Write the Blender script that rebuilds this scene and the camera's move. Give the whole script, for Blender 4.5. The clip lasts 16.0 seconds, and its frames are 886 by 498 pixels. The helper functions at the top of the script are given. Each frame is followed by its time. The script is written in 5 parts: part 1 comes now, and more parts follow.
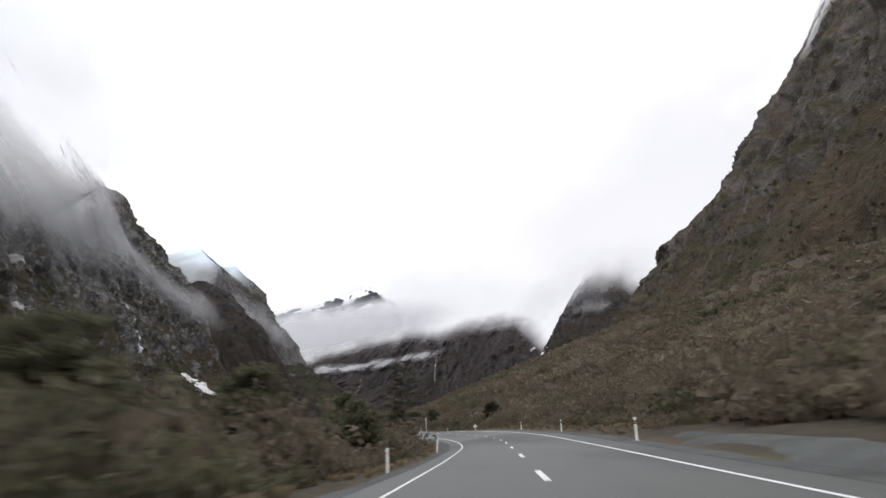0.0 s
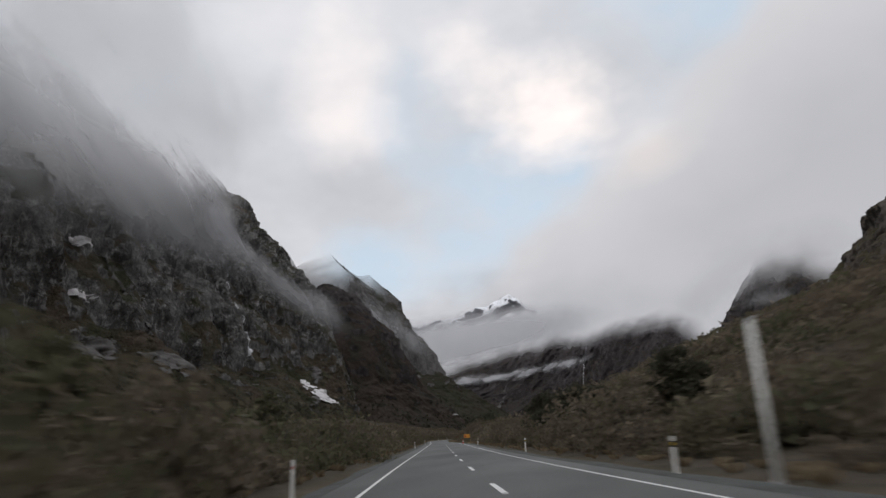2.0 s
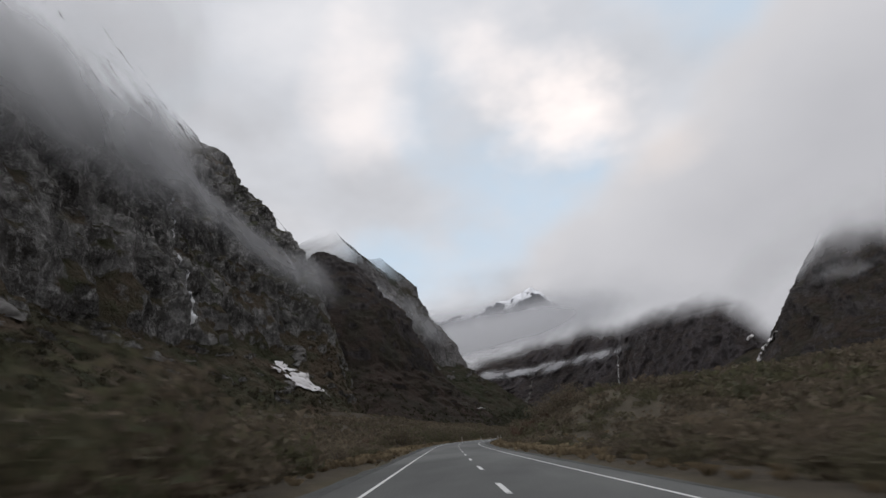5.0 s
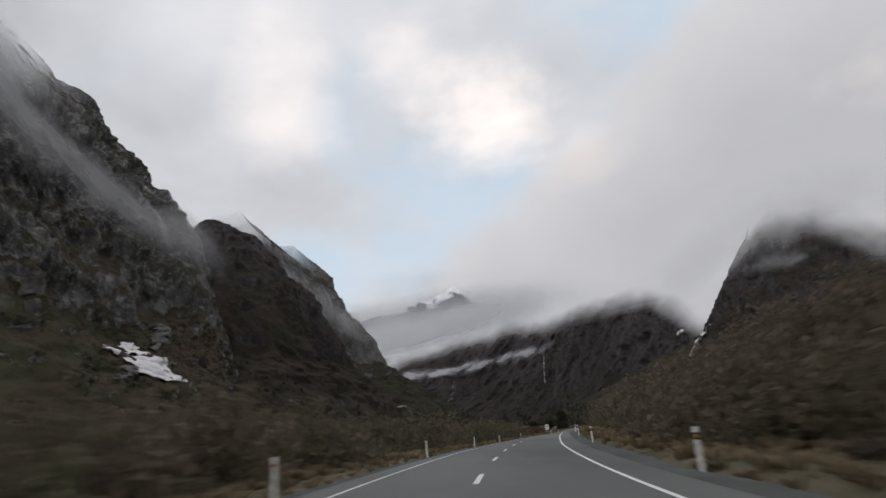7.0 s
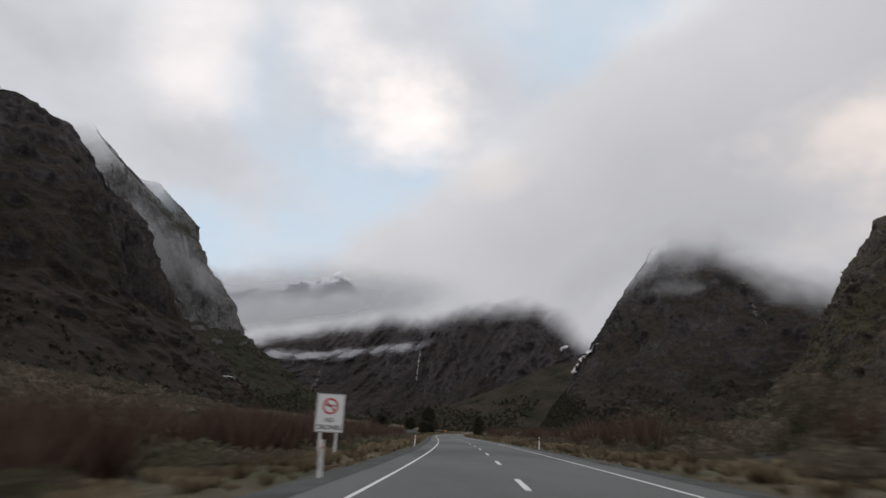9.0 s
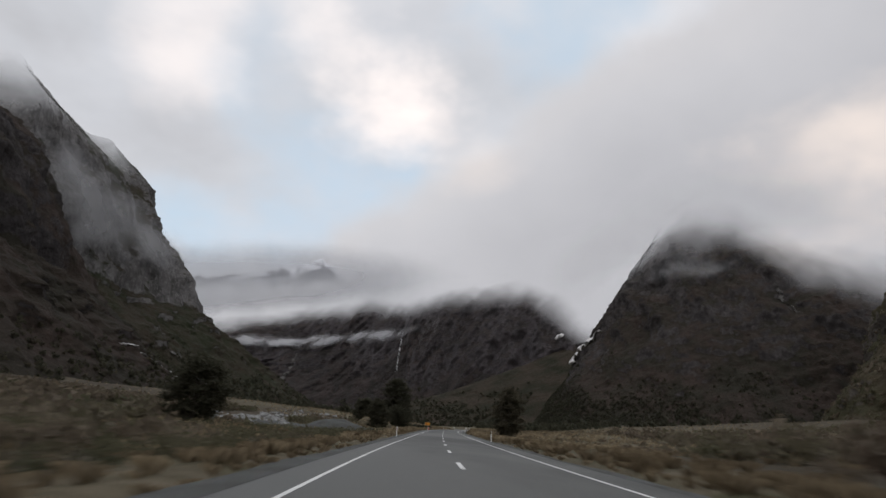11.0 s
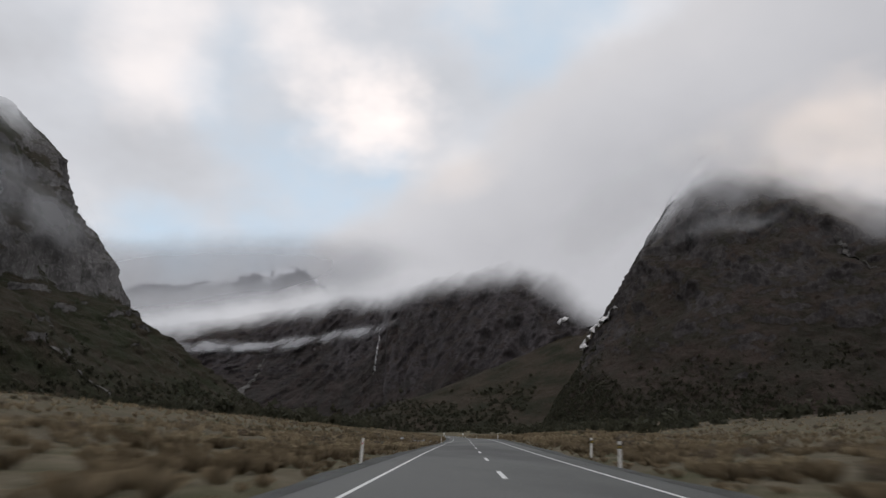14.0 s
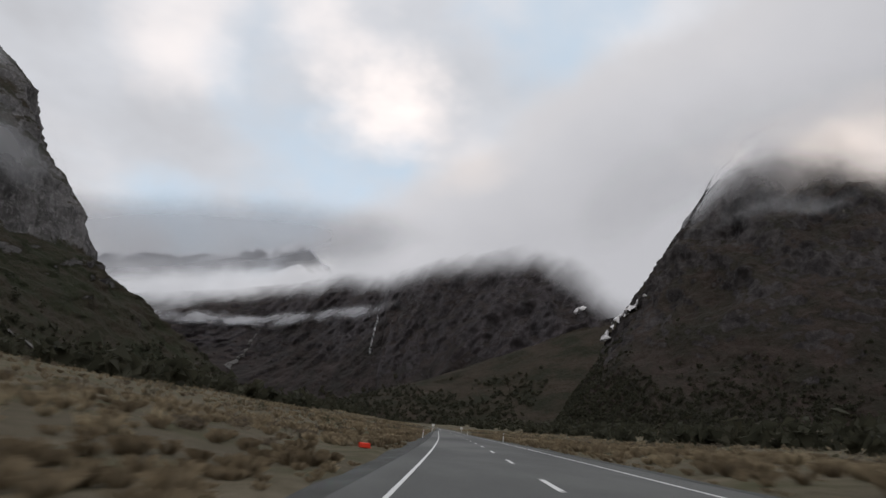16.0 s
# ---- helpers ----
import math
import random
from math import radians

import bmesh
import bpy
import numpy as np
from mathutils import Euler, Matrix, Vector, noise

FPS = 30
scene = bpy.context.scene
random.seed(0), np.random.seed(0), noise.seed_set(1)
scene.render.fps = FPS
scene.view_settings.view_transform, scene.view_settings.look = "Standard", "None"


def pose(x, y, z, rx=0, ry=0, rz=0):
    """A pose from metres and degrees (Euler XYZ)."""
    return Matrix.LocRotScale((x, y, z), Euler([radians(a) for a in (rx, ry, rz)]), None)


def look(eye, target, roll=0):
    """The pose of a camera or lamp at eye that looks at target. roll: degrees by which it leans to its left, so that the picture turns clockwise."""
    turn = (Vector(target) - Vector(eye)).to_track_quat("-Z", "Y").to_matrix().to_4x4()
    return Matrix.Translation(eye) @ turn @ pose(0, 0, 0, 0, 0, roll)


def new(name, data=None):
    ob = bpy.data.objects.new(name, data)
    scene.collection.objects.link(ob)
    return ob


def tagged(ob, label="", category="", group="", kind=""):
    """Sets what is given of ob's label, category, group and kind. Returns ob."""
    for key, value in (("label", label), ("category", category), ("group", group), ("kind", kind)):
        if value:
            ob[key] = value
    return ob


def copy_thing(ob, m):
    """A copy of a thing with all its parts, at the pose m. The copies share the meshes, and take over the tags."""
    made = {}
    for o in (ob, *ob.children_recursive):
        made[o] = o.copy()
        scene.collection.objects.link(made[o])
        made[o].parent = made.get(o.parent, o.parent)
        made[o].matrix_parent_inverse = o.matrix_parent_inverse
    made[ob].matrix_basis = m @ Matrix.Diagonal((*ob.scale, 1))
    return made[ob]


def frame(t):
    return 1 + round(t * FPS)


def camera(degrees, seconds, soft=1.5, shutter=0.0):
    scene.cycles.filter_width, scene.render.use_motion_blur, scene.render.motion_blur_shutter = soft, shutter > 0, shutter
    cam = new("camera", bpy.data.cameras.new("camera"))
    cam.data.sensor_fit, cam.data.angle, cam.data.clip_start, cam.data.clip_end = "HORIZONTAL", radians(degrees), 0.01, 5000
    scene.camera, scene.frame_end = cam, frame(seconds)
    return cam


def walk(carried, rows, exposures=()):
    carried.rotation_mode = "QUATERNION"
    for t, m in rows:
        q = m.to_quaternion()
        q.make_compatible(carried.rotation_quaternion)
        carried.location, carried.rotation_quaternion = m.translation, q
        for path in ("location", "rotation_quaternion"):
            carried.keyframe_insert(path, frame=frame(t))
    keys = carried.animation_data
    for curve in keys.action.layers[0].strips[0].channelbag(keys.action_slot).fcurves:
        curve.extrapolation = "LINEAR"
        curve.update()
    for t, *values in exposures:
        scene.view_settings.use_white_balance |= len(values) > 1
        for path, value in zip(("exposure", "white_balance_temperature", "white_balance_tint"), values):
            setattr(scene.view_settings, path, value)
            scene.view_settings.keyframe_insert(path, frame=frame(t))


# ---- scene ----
# All plans below are in the road's own metres; U shrinks them to the set, because the drive is a speeded-up one.
U = 0.45
EYE = 1.13
cam = camera(69.0, 16.0, soft=1.45, shutter=0.25)
# seconds, x, y, road level, yaw, pitch, lean to the right
ROWS = [
    (0.0, -6.8, -74.6, 1.16, -3.94, 14.82, 2.67),
    (0.5, -2.3, -37.4, 0.50, -5.12, 14.97, 0.37),
    (1.0, -0.0, -0.0, -0.00, -0.08, 14.64, -1.59),
    (1.5, -1.2, 37.5, -0.29, 5.64, 15.74, -0.60),
    (2.0, -5.9, 74.5, -0.37, 8.68, 16.46, 2.65),
    (2.5, -12.2, 111.4, -0.36, 9.98, 16.19, 2.33),
    (3.0, -18.6, 147.9, -0.34, 10.50, 15.54, 1.75),
    (3.5, -25.1, 184.6, -0.29, 9.88, 15.81, 2.34),
    (4.0, -31.1, 220.8, -0.23, 9.76, 16.10, 2.44),
    (4.5, -37.4, 257.5, -0.18, 9.94, 16.33, 2.71),
    (5.0, -44.3, 294.2, -0.16, 10.41, 16.51, 3.15),
    (5.5, -51.7, 330.9, -0.13, 10.54, 16.62, 3.64),
    (6.0, -58.8, 367.8, -0.05, 9.69, 16.64, 4.05),
    (6.5, -64.5, 405.2, 0.13, 7.25, 16.56, 4.27),
    (7.0, -67.1, 443.6, 0.36, 3.19, 16.36, 4.28),
    (7.5, -66.2, 484.7, 0.56, -1.78, 16.29, 2.57),
    (8.0, -62.7, 525.8, 0.68, -4.18, 16.20, -0.40),
    (8.5, -57.5, 565.6, 0.77, -5.84, 15.99, -1.33),
    (9.0, -51.3, 605.5, 0.87, -6.36, 15.97, -3.20),
    (9.5, -44.9, 646.4, 0.98, -6.78, 15.87, -4.39),
    (10.0, -39.3, 687.9, 1.08, -7.09, 15.70, -4.90),
    (10.5, -34.5, 729.5, 1.19, -7.38, 15.57, -4.82),
    (11.0, -30.0, 771.0, 1.31, -7.73, 15.59, -4.26),
    (11.5, -25.2, 812.2, 1.44, -8.21, 15.87, -3.32),
    (12.0, -19.4, 852.7, 1.60, -8.84, 16.40, -2.01),
    (12.5, -12.6, 892.5, 1.78, -9.55, 16.25, -0.49),
    (13.0, -4.8, 933.4, 2.00, -9.77, 16.52, 0.21),
    (13.5, 2.9, 973.2, 2.21, -9.78, 16.38, -0.56),
    (14.0, 10.6, 1012.1, 2.40, -9.43, 16.18, -1.69),
    (14.5, 18.0, 1049.2, 2.57, -9.29, 16.23, -1.82),
    (15.0, 24.8, 1083.3, 2.69, -8.87, 15.95, -2.94),
    (15.5, 31.2, 1115.4, 2.75, -8.45, 15.73, -5.34),
    (16.0, 37.1, 1145.8, 2.78, -8.63, 15.52, -5.79),
]
EXPOSURES = [(0.0, 0.85), (0.7, 0.8), (1.0, 0.45), (1.5, 0.0), (16.0, 0.0)]
walk(cam, [(t, pose(U * x, U * y, U * (z + EYE), 90 + pitch, 0, yaw) @ pose(0, 0, 0, 0, 0, -lean)) for t, x, y, z, yaw, pitch, lean in ROWS], EXPOSURES)

# ---- sky and light ----
SUN_EL, SUN_AZ = 24.0, 200.0


def make_world():
    w = bpy.data.worlds.new("sky")
    scene.world = w
    w.use_nodes = True
    nt = w.node_tree
    nt.nodes.clear()
    N, L = nt.nodes.new, nt.links.new
    out, bg = N("ShaderNodeOutputWorld"), N("ShaderNodeBackground")
    tc = N("ShaderNodeTexCoord")
    sky = N("ShaderNodeTexSky")
    sky.sky_type, sky.sun_disc = "NISHITA", False
    sky.sun_elevation, sky.sun_rotation = radians(SUN_EL), radians(SUN_AZ)
    blue = N("ShaderNodeVectorMath")
    blue.operation = "SCALE"
    blue.inputs["Scale"].default_value = 0.1
    L(sky.outputs[0], blue.inputs[0])
    lift = N("ShaderNodeMixRGB")
    lift.blend_type = "MIX"
    lift.inputs[0].default_value = 0.72
    lift.inputs[2].default_value = (0.7, 0.84, 0.97, 1)
    L(blue.outputs[0], lift.inputs[1])

    def cloud_noise(scale, detail, rough, squash, seed):
        m = N("ShaderNodeMapping")
        m.inputs["Scale"].default_value = (1, 1, squash)
        m.inputs["Location"].default_value = (seed, seed * 0.7, 0)
        n = N("ShaderNodeTexNoise")
        n.inputs["Scale"].default_value, n.inputs["Detail"].default_value, n.inputs["Roughness"].default_value = scale, detail, rough
        L(tc.outputs["Generated"], m.inputs[0])
        L(m.outputs[0], n.inputs["Vector"])
        return n.outputs[0]

    def ramp(src, stops):
        r = N("ShaderNodeValToRGB")
        while len(r.color_ramp.elements) < len(stops):
            r.color_ramp.elements.new(0.5)
        for e, (p, c) in zip(r.color_ramp.elements, stops):
            e.position, e.color = p, (*c, 1)
        L(src, r.inputs[0])
        return r.outputs[0]

    def spot(az, el, wide, high, seed):
        """A soft patch round one direction, its rim broken by noise."""
        a, e = radians(az), radians(el)
        d = Vector((-math.sin(a) * math.cos(e), math.cos(a) * math.cos(e), math.sin(e)))
        right = Vector((math.cos(a), math.sin(a), 0))
        up = right.cross(d)
        total = None
        for axis, size in ((right, wide), (up, high)):
            v = N("ShaderNodeVectorMath")
            v.operation = "DOT_PRODUCT"
            v.inputs[1].default_value = axis
            L(tc.outputs["Generated"], v.inputs[0])
            q = N("ShaderNodeMath")
            q.operation = "DIVIDE"
            q.inputs[1].default_value = math.sin(radians(size))
            L(v.outputs["Value"], q.inputs[0])
            s = N("ShaderNodeMath")
            s.operation = "POWER"
            s.inputs[1].default_value = 2
            ab = N("ShaderNodeMath")
            ab.operation = "ABSOLUTE"
            L(q.outputs[0], ab.inputs[0])
            L(ab.outputs[0], s.inputs[0])
            if total is None:
                total = s.outputs[0]
            else:
                p = N("ShaderNodeMath")
                L(total, p.inputs[0])
                L(s.outputs[0], p.inputs[1])
                total = p.outputs[0]
        ahead = N("ShaderNodeVectorMath")
        ahead.operation = "DOT_PRODUCT"
        ahead.inputs[1].default_value = d
        L(tc.outputs["Generated"], ahead.inputs[0])
        rim = N("ShaderNodeMath")
        rim.operation = "MULTIPLY_ADD"
        rim.inputs[1].default_value = 9.0
        L(cloud_noise(5.0, 4, 0.5, 1.5, seed), rim.inputs[0])
        L(total, rim.inputs[2])
        fall = N("ShaderNodeMapRange")
        fall.interpolation_type = "SMOOTHSTEP"
        fall.inputs["From Min"].default_value, fall.inputs["From Max"].default_value = 6.6, 2.4
        L(rim.outputs[0], fall.inputs["Value"])
        front = N("ShaderNodeMath")
        front.operation = "GREATER_THAN"
        front.inputs[1].default_value = 0.3
        L(ahead.outputs["Value"], front.inputs[0])
        both = N("ShaderNodeMath")
        both.operation = "MULTIPLY"
        L(fall.outputs[0], both.inputs[0])
        L(front.outputs[0], both.inputs[1])
        return both.outputs[0]

    def mix(fac, a, b, kind="MIX", amount=1.0):
        m = N("ShaderNodeMixRGB")
        m.blend_type = kind
        if amount != 1.0:
            s = N("ShaderNodeMath")
            s.operation = "MULTIPLY"
            s.inputs[1].default_value = amount
            L(fac, s.inputs[0])
            fac = s.outputs[0]
        L(fac, m.inputs[0])
        for k, v in ((1, a), (2, b)):
            if isinstance(v, tuple):
                m.inputs[k].default_value = (*v, 1)
            else:
                L(v, m.inputs[k])
        return m.outputs[0]

    cloud = ramp(cloud_noise(2.1, 5, 0.5, 1.8, 3.1), [(0.3, (0.54, 0.56, 0.6)), (0.5, (0.66, 0.675, 0.72)), (0.68, (0.82, 0.815, 0.845))])
    gap = ramp(cloud_noise(2.2, 5, 0.5, 1.8, 8.4), [(0.6, (0, 0, 0)), (0.8, (0.4, 0.4, 0.4))])
    c = mix(gap, cloud, lift.outputs[0])
    for az, el, wide, high, seed, amount in SKY_GREY:
        c = mix(spot(az, el, wide, high, seed), c, (0.46, 0.45, 0.465), amount=amount)
    for az, el, wide, high, seed, amount in SKY_GAPS:
        c = mix(spot(az, el, wide, high, seed), c, lift.outputs[0], amount=amount)
    for az, el, wide, high, seed, amount in SKY_BRIGHT:
        c = mix(spot(az, el, wide, high, seed), c, (1.22, 1.1, 1.05), amount=amount)
    # the long grey bank that leans over the valley's head: its rim climbs to the right
    rims = [Vector((-math.sin(radians(az)) * math.cos(radians(el)), math.cos(radians(az)) * math.cos(radians(el)), math.sin(radians(el)))) for az, el in BANK_RIM]
    depth = N("ShaderNodeVectorMath")
    depth.operation = "DOT_PRODUCT"
    depth.inputs[1].default_value = rims[0].cross(rims[1]).normalized()
    L(tc.outputs["Generated"], depth.inputs[0])
    rag = N("ShaderNodeMath")
    rag.operation = "MULTIPLY_ADD"
    rag.inputs[1].default_value = 0.22
    L(cloud_noise(4.2, 4, 0.5, 1.2, 6.2), rag.inputs[0])
    L(depth.outputs["Value"], rag.inputs[2])
    inside, fore = N("ShaderNodeMapRange"), N("ShaderNodeMapRange")
    for r, lo, hi in ((inside, 0.095, 0.16), (fore, -0.1, 0.4)):
        r.interpolation_type = "SMOOTHSTEP"
        r.inputs["From Min"].default_value, r.inputs["From Max"].default_value = lo, hi
    L(rag.outputs[0], inside.inputs["Value"])
    ahead = N("ShaderNodeSeparateXYZ")
    L(tc.outputs["Generated"], ahead.inputs[0])
    L(ahead.outputs[1], fore.inputs["Value"])
    both = N("ShaderNodeMath")
    both.operation = "MULTIPLY"
    L(inside.outputs[0], both.inputs[0])
    L(fore.outputs[0], both.inputs[1])
    body = ramp(rag.outputs[0], [(0.1, (0.69, 0.675, 0.69)), (0.2, (0.6, 0.597, 0.625)), (0.33, (0.5, 0.5, 0.53)), (0.5, (0.52, 0.52, 0.55))])
    c = mix(both.outputs[0], c, body, amount=0.94)
    for az, el, wide, high, seed, amount in SKY_DECK:
        c = mix(spot(az, el, wide, high, seed), c, (0.47, 0.475, 0.505), amount=amount)
    for az, el, wide, high, seed, amount in SKY_GLOW:
        c = mix(spot(az, el, wide, high, seed), c, (0.98, 0.86, 0.79), amount=amount)
    L(c, bg.inputs[0])
    # an overcast sky grows brighter towards the zenith
    sep, rise = N("ShaderNodeSeparateXYZ"), N("ShaderNodeMapRange")
    L(tc.outputs["Generated"], sep.inputs[0])
    rise.interpolation_type = "SMOOTHSTEP"
    rise.inputs["From Min"].default_value, rise.inputs["From Max"].default_value = 0.6, 1.0
    rise.inputs["To Min"].default_value, rise.inputs["To Max"].default_value = 1.0, 2.2
    L(sep.outputs[2], rise.inputs["Value"])
    L(rise.outputs[0], bg.inputs[1])
    L(bg.outputs[0], out.inputs[0])


# azimuth to the left, elevation, half width, half height in degrees, seed, amount
SKY_GREY = [(26, 17, 13, 9, 5.7, 0.5), (44, 22, 16, 10, 8.8, 0.6)]
SKY_GAPS = [(1.5, 21, 7, 4, 1.7, 0.95), (6, 19, 7, 4, 4.2, 0.9), (12.5, 14.8, 9, 3.2, 6.6, 1.0), (-17, 35, 7, 4.5, 2.2, 0.8), (9, 28, 4, 5, 3.3, 0.6)]
SKY_BRIGHT = [(-0.5, 28.5, 5, 5.5, 5.1, 0.95), (2, 34, 5, 5, 1.3, 0.7), (17, 29.5, 3.6, 5.5, 9.3, 0.5)]
SKY_DECK = [(12, 6.5, 16, 6, 2.3, 1.0), (8, 6.5, 16, 6, 4.9, 1.0), (20, 6.5, 16, 6, 7.3, 1.0)]
SKY_GLOW = [(-43, 21.5, 7, 5, 7.7, 0.8), (-9, 24, 5, 2.5, 3.9, 0.35)]
BANK_RIM = [(8.0, 12.2), (-11.0, 26.5)]
make_world()

sun = new("sun", bpy.data.lights.new("sun", "SUN"))
sun.data.energy, sun.data.angle, sun.data.color = 0.5, radians(40), (1.0, 0.97, 0.94)
a, e = radians(SUN_AZ), radians(SUN_EL)
sun.matrix_world = look((0, 0, 900), (0 - 900 * math.sin(a) * math.cos(e), 0 - 900 * math.cos(a) * math.cos(e), 900 - 900 * math.sin(e)))

# ---- numpy noise ----
def lattice(ix, iy, iz, seed):
    h = (ix.astype(np.int64) * 374761393 + iy.astype(np.int64) * 668265263 + iz.astype(np.int64) * 2147483647 + seed * 974634721) & 0xFFFFFFFF
    h = ((h ^ (h >> 13)) * 1274126177) & 0xFFFFFFFF
    h = ((h ^ (h >> 16)) * 2246822519) & 0xFFFFFFFF
    return ((h ^ (h >> 15)) & 0xFFFFFF) / 0xFFFFFF * 2 - 1


def vnoise(p, seed=0):
    """Smooth value noise, -1 to 1, at the points p (n x 3)."""
    f = np.floor(p)
    i, r = f.astype(np.int64), p - f
    r = r * r * r * (r * (r * 6 - 15) + 10)
    out = 0
    for dx in (0, 1):
        for dy in (0, 1):
            for dz in (0, 1):
                wgt = (r[:, 0] if dx else 1 - r[:, 0]) * (r[:, 1] if dy else 1 - r[:, 1]) * (r[:, 2] if dz else 1 - r[:, 2])
                out = out + wgt * lattice(i[:, 0] + dx, i[:, 1] + dy, i[:, 2] + dz, seed)
    return out


def fbm(p, octaves, seed=0, gain=0.5, ridged=False):
    total, amp, norm = 0, 1.0, 0.0
    for k in range(octaves):
        n = vnoise(p * 2.03 ** k + 17.3 * k, seed + k)
        total = total + amp * (1 - 2 * np.abs(n) if ridged else n)
        norm += amp
        amp *= gain
    return total / norm


def spline(xs, ys, at):
    """Cubic through the points, straight on beyond them."""
    xs, ys, at = np.asarray(xs, float), np.asarray(ys, float), np.asarray(at, float)
    m = np.gradient(ys, xs)
    j = np.clip(np.searchsorted(xs, at) - 1, 0, len(xs) - 2)
    h = xs[j + 1] - xs[j]
    s = (at - xs[j]) / h
    mid = (2 * s**3 - 3 * s**2 + 1) * ys[j] + (s**3 - 2 * s**2 + s) * h * m[j] + (3 * s**2 - 2 * s**3) * ys[j + 1] + (s**3 - s**2) * h * m[j + 1]
    lo, hi = ys[0] + (at - xs[0]) * m[0], ys[-1] + (at - xs[-1]) * m[-1]
    return np.where(at < xs[0], lo, np.where(at > xs[-1], hi, mid))


def smooth(a, b, x):
    s = np.clip((np.asarray(x, float) - a) / (b - a), 0, 1)
    return s * s * (3 - 2 * s)


# ---- objects ----
def mesh_of(name, verts, faces, material, shade=True):
    """A mesh from arrays of vertices and of equal-sided faces."""
    verts, faces = np.asarray(verts, np.float32), np.asarray(faces, np.int32)
    me = bpy.data.meshes.new(name)
    n, k = faces.shape
    me.vertices.add(len(verts))
    me.vertices.foreach_set("co", verts.ravel())
    me.loops.add(n * k)
    me.loops.foreach_set("vertex_index", faces.ravel())
    me.polygons.add(n)
    me.polygons.foreach_set("loop_start", np.arange(0, n * k, k, dtype=np.int32))
    me.update(calc_edges=True)
    me.validate()
    if shade:
        me.polygons.foreach_set("use_smooth", np.ones(len(me.polygons), bool))
    if material:
        me.materials.append(material)
    return me


def grid_faces(rows, cols):
    i = np.arange((rows - 1) * (cols - 1))
    r, c = i // (cols - 1), i % (cols - 1)
    a = r * cols + c
    return np.stack([a, a + 1, a + cols + 1, a + cols], 1)


def setting(name, me, label="", category="", kind="structure"):
    """A piece of the setting, drawn in road metres."""
    ob = new(name, me)
    ob.scale = (U, U, U)
    return tagged(ob, label, category, "", kind)


def thing(name, label, category, group="", m=None):
    """The Empty at the base of a thing; m: its pose in road metres."""
    ob = new(name)
    ob.empty_display_size = 0.2
    if m is not None:
        place(ob, m)
    return tagged(ob, label, category, group)


def place(ob, m):
    ob.matrix_basis = Matrix.Translation(U * m.translation) @ m.to_3x3().normalized().to_4x4() @ Matrix.Diagonal((U, U, U, 1))


def scaled(m):
    """The pose for copy_thing of a thing that stands at m in road metres."""
    return Matrix.Translation(U * m.translation) @ m.to_3x3().normalized().to_4x4()


def part(name, bm, material, parent, label="", smooth_shade=False):
    me = bm
    if isinstance(bm, bmesh.types.BMesh):
        me = bpy.data.meshes.new(name)
        bm.to_mesh(me)
        bm.free()
        if smooth_shade:
            me.polygons.foreach_set("use_smooth", np.ones(len(me.polygons), bool))
    if material and not me.materials:
        me.materials.append(material)
    ob = new(name, me)
    ob.parent = parent
    return tagged(ob, label)


def box(bm, cx, cy, cz, sx, sy, sz, bevel=0.0, m=None):
    g = bmesh.ops.create_cube(bm, size=1)
    vs = g["verts"]
    bmesh.ops.scale(bm, vec=(sx, sy, sz), verts=vs)
    bmesh.ops.translate(bm, vec=(cx, cy, cz), verts=vs)
    if m is not None:
        bmesh.ops.transform(bm, matrix=m, verts=vs)
    if bevel:
        es = {e for v in vs for e in v.link_edges}
        bmesh.ops.bevel(bm, geom=list(es), offset=bevel, segments=2, affect="EDGES", profile=0.6)
    return bm


def tube(bm, a, b, r0, r1, sides=10, caps=True):
    a, b = Vector(a), Vector(b)
    d = b - a
    g = bmesh.ops.create_cone(bm, cap_ends=caps, segments=sides, radius1=r0, radius2=r1, depth=d.length)
    m = Matrix.Translation((a + b) / 2) @ d.to_track_quat("Z", "Y").to_matrix().to_4x4()
    bmesh.ops.transform(bm, matrix=m, verts=g["verts"])
    return bm


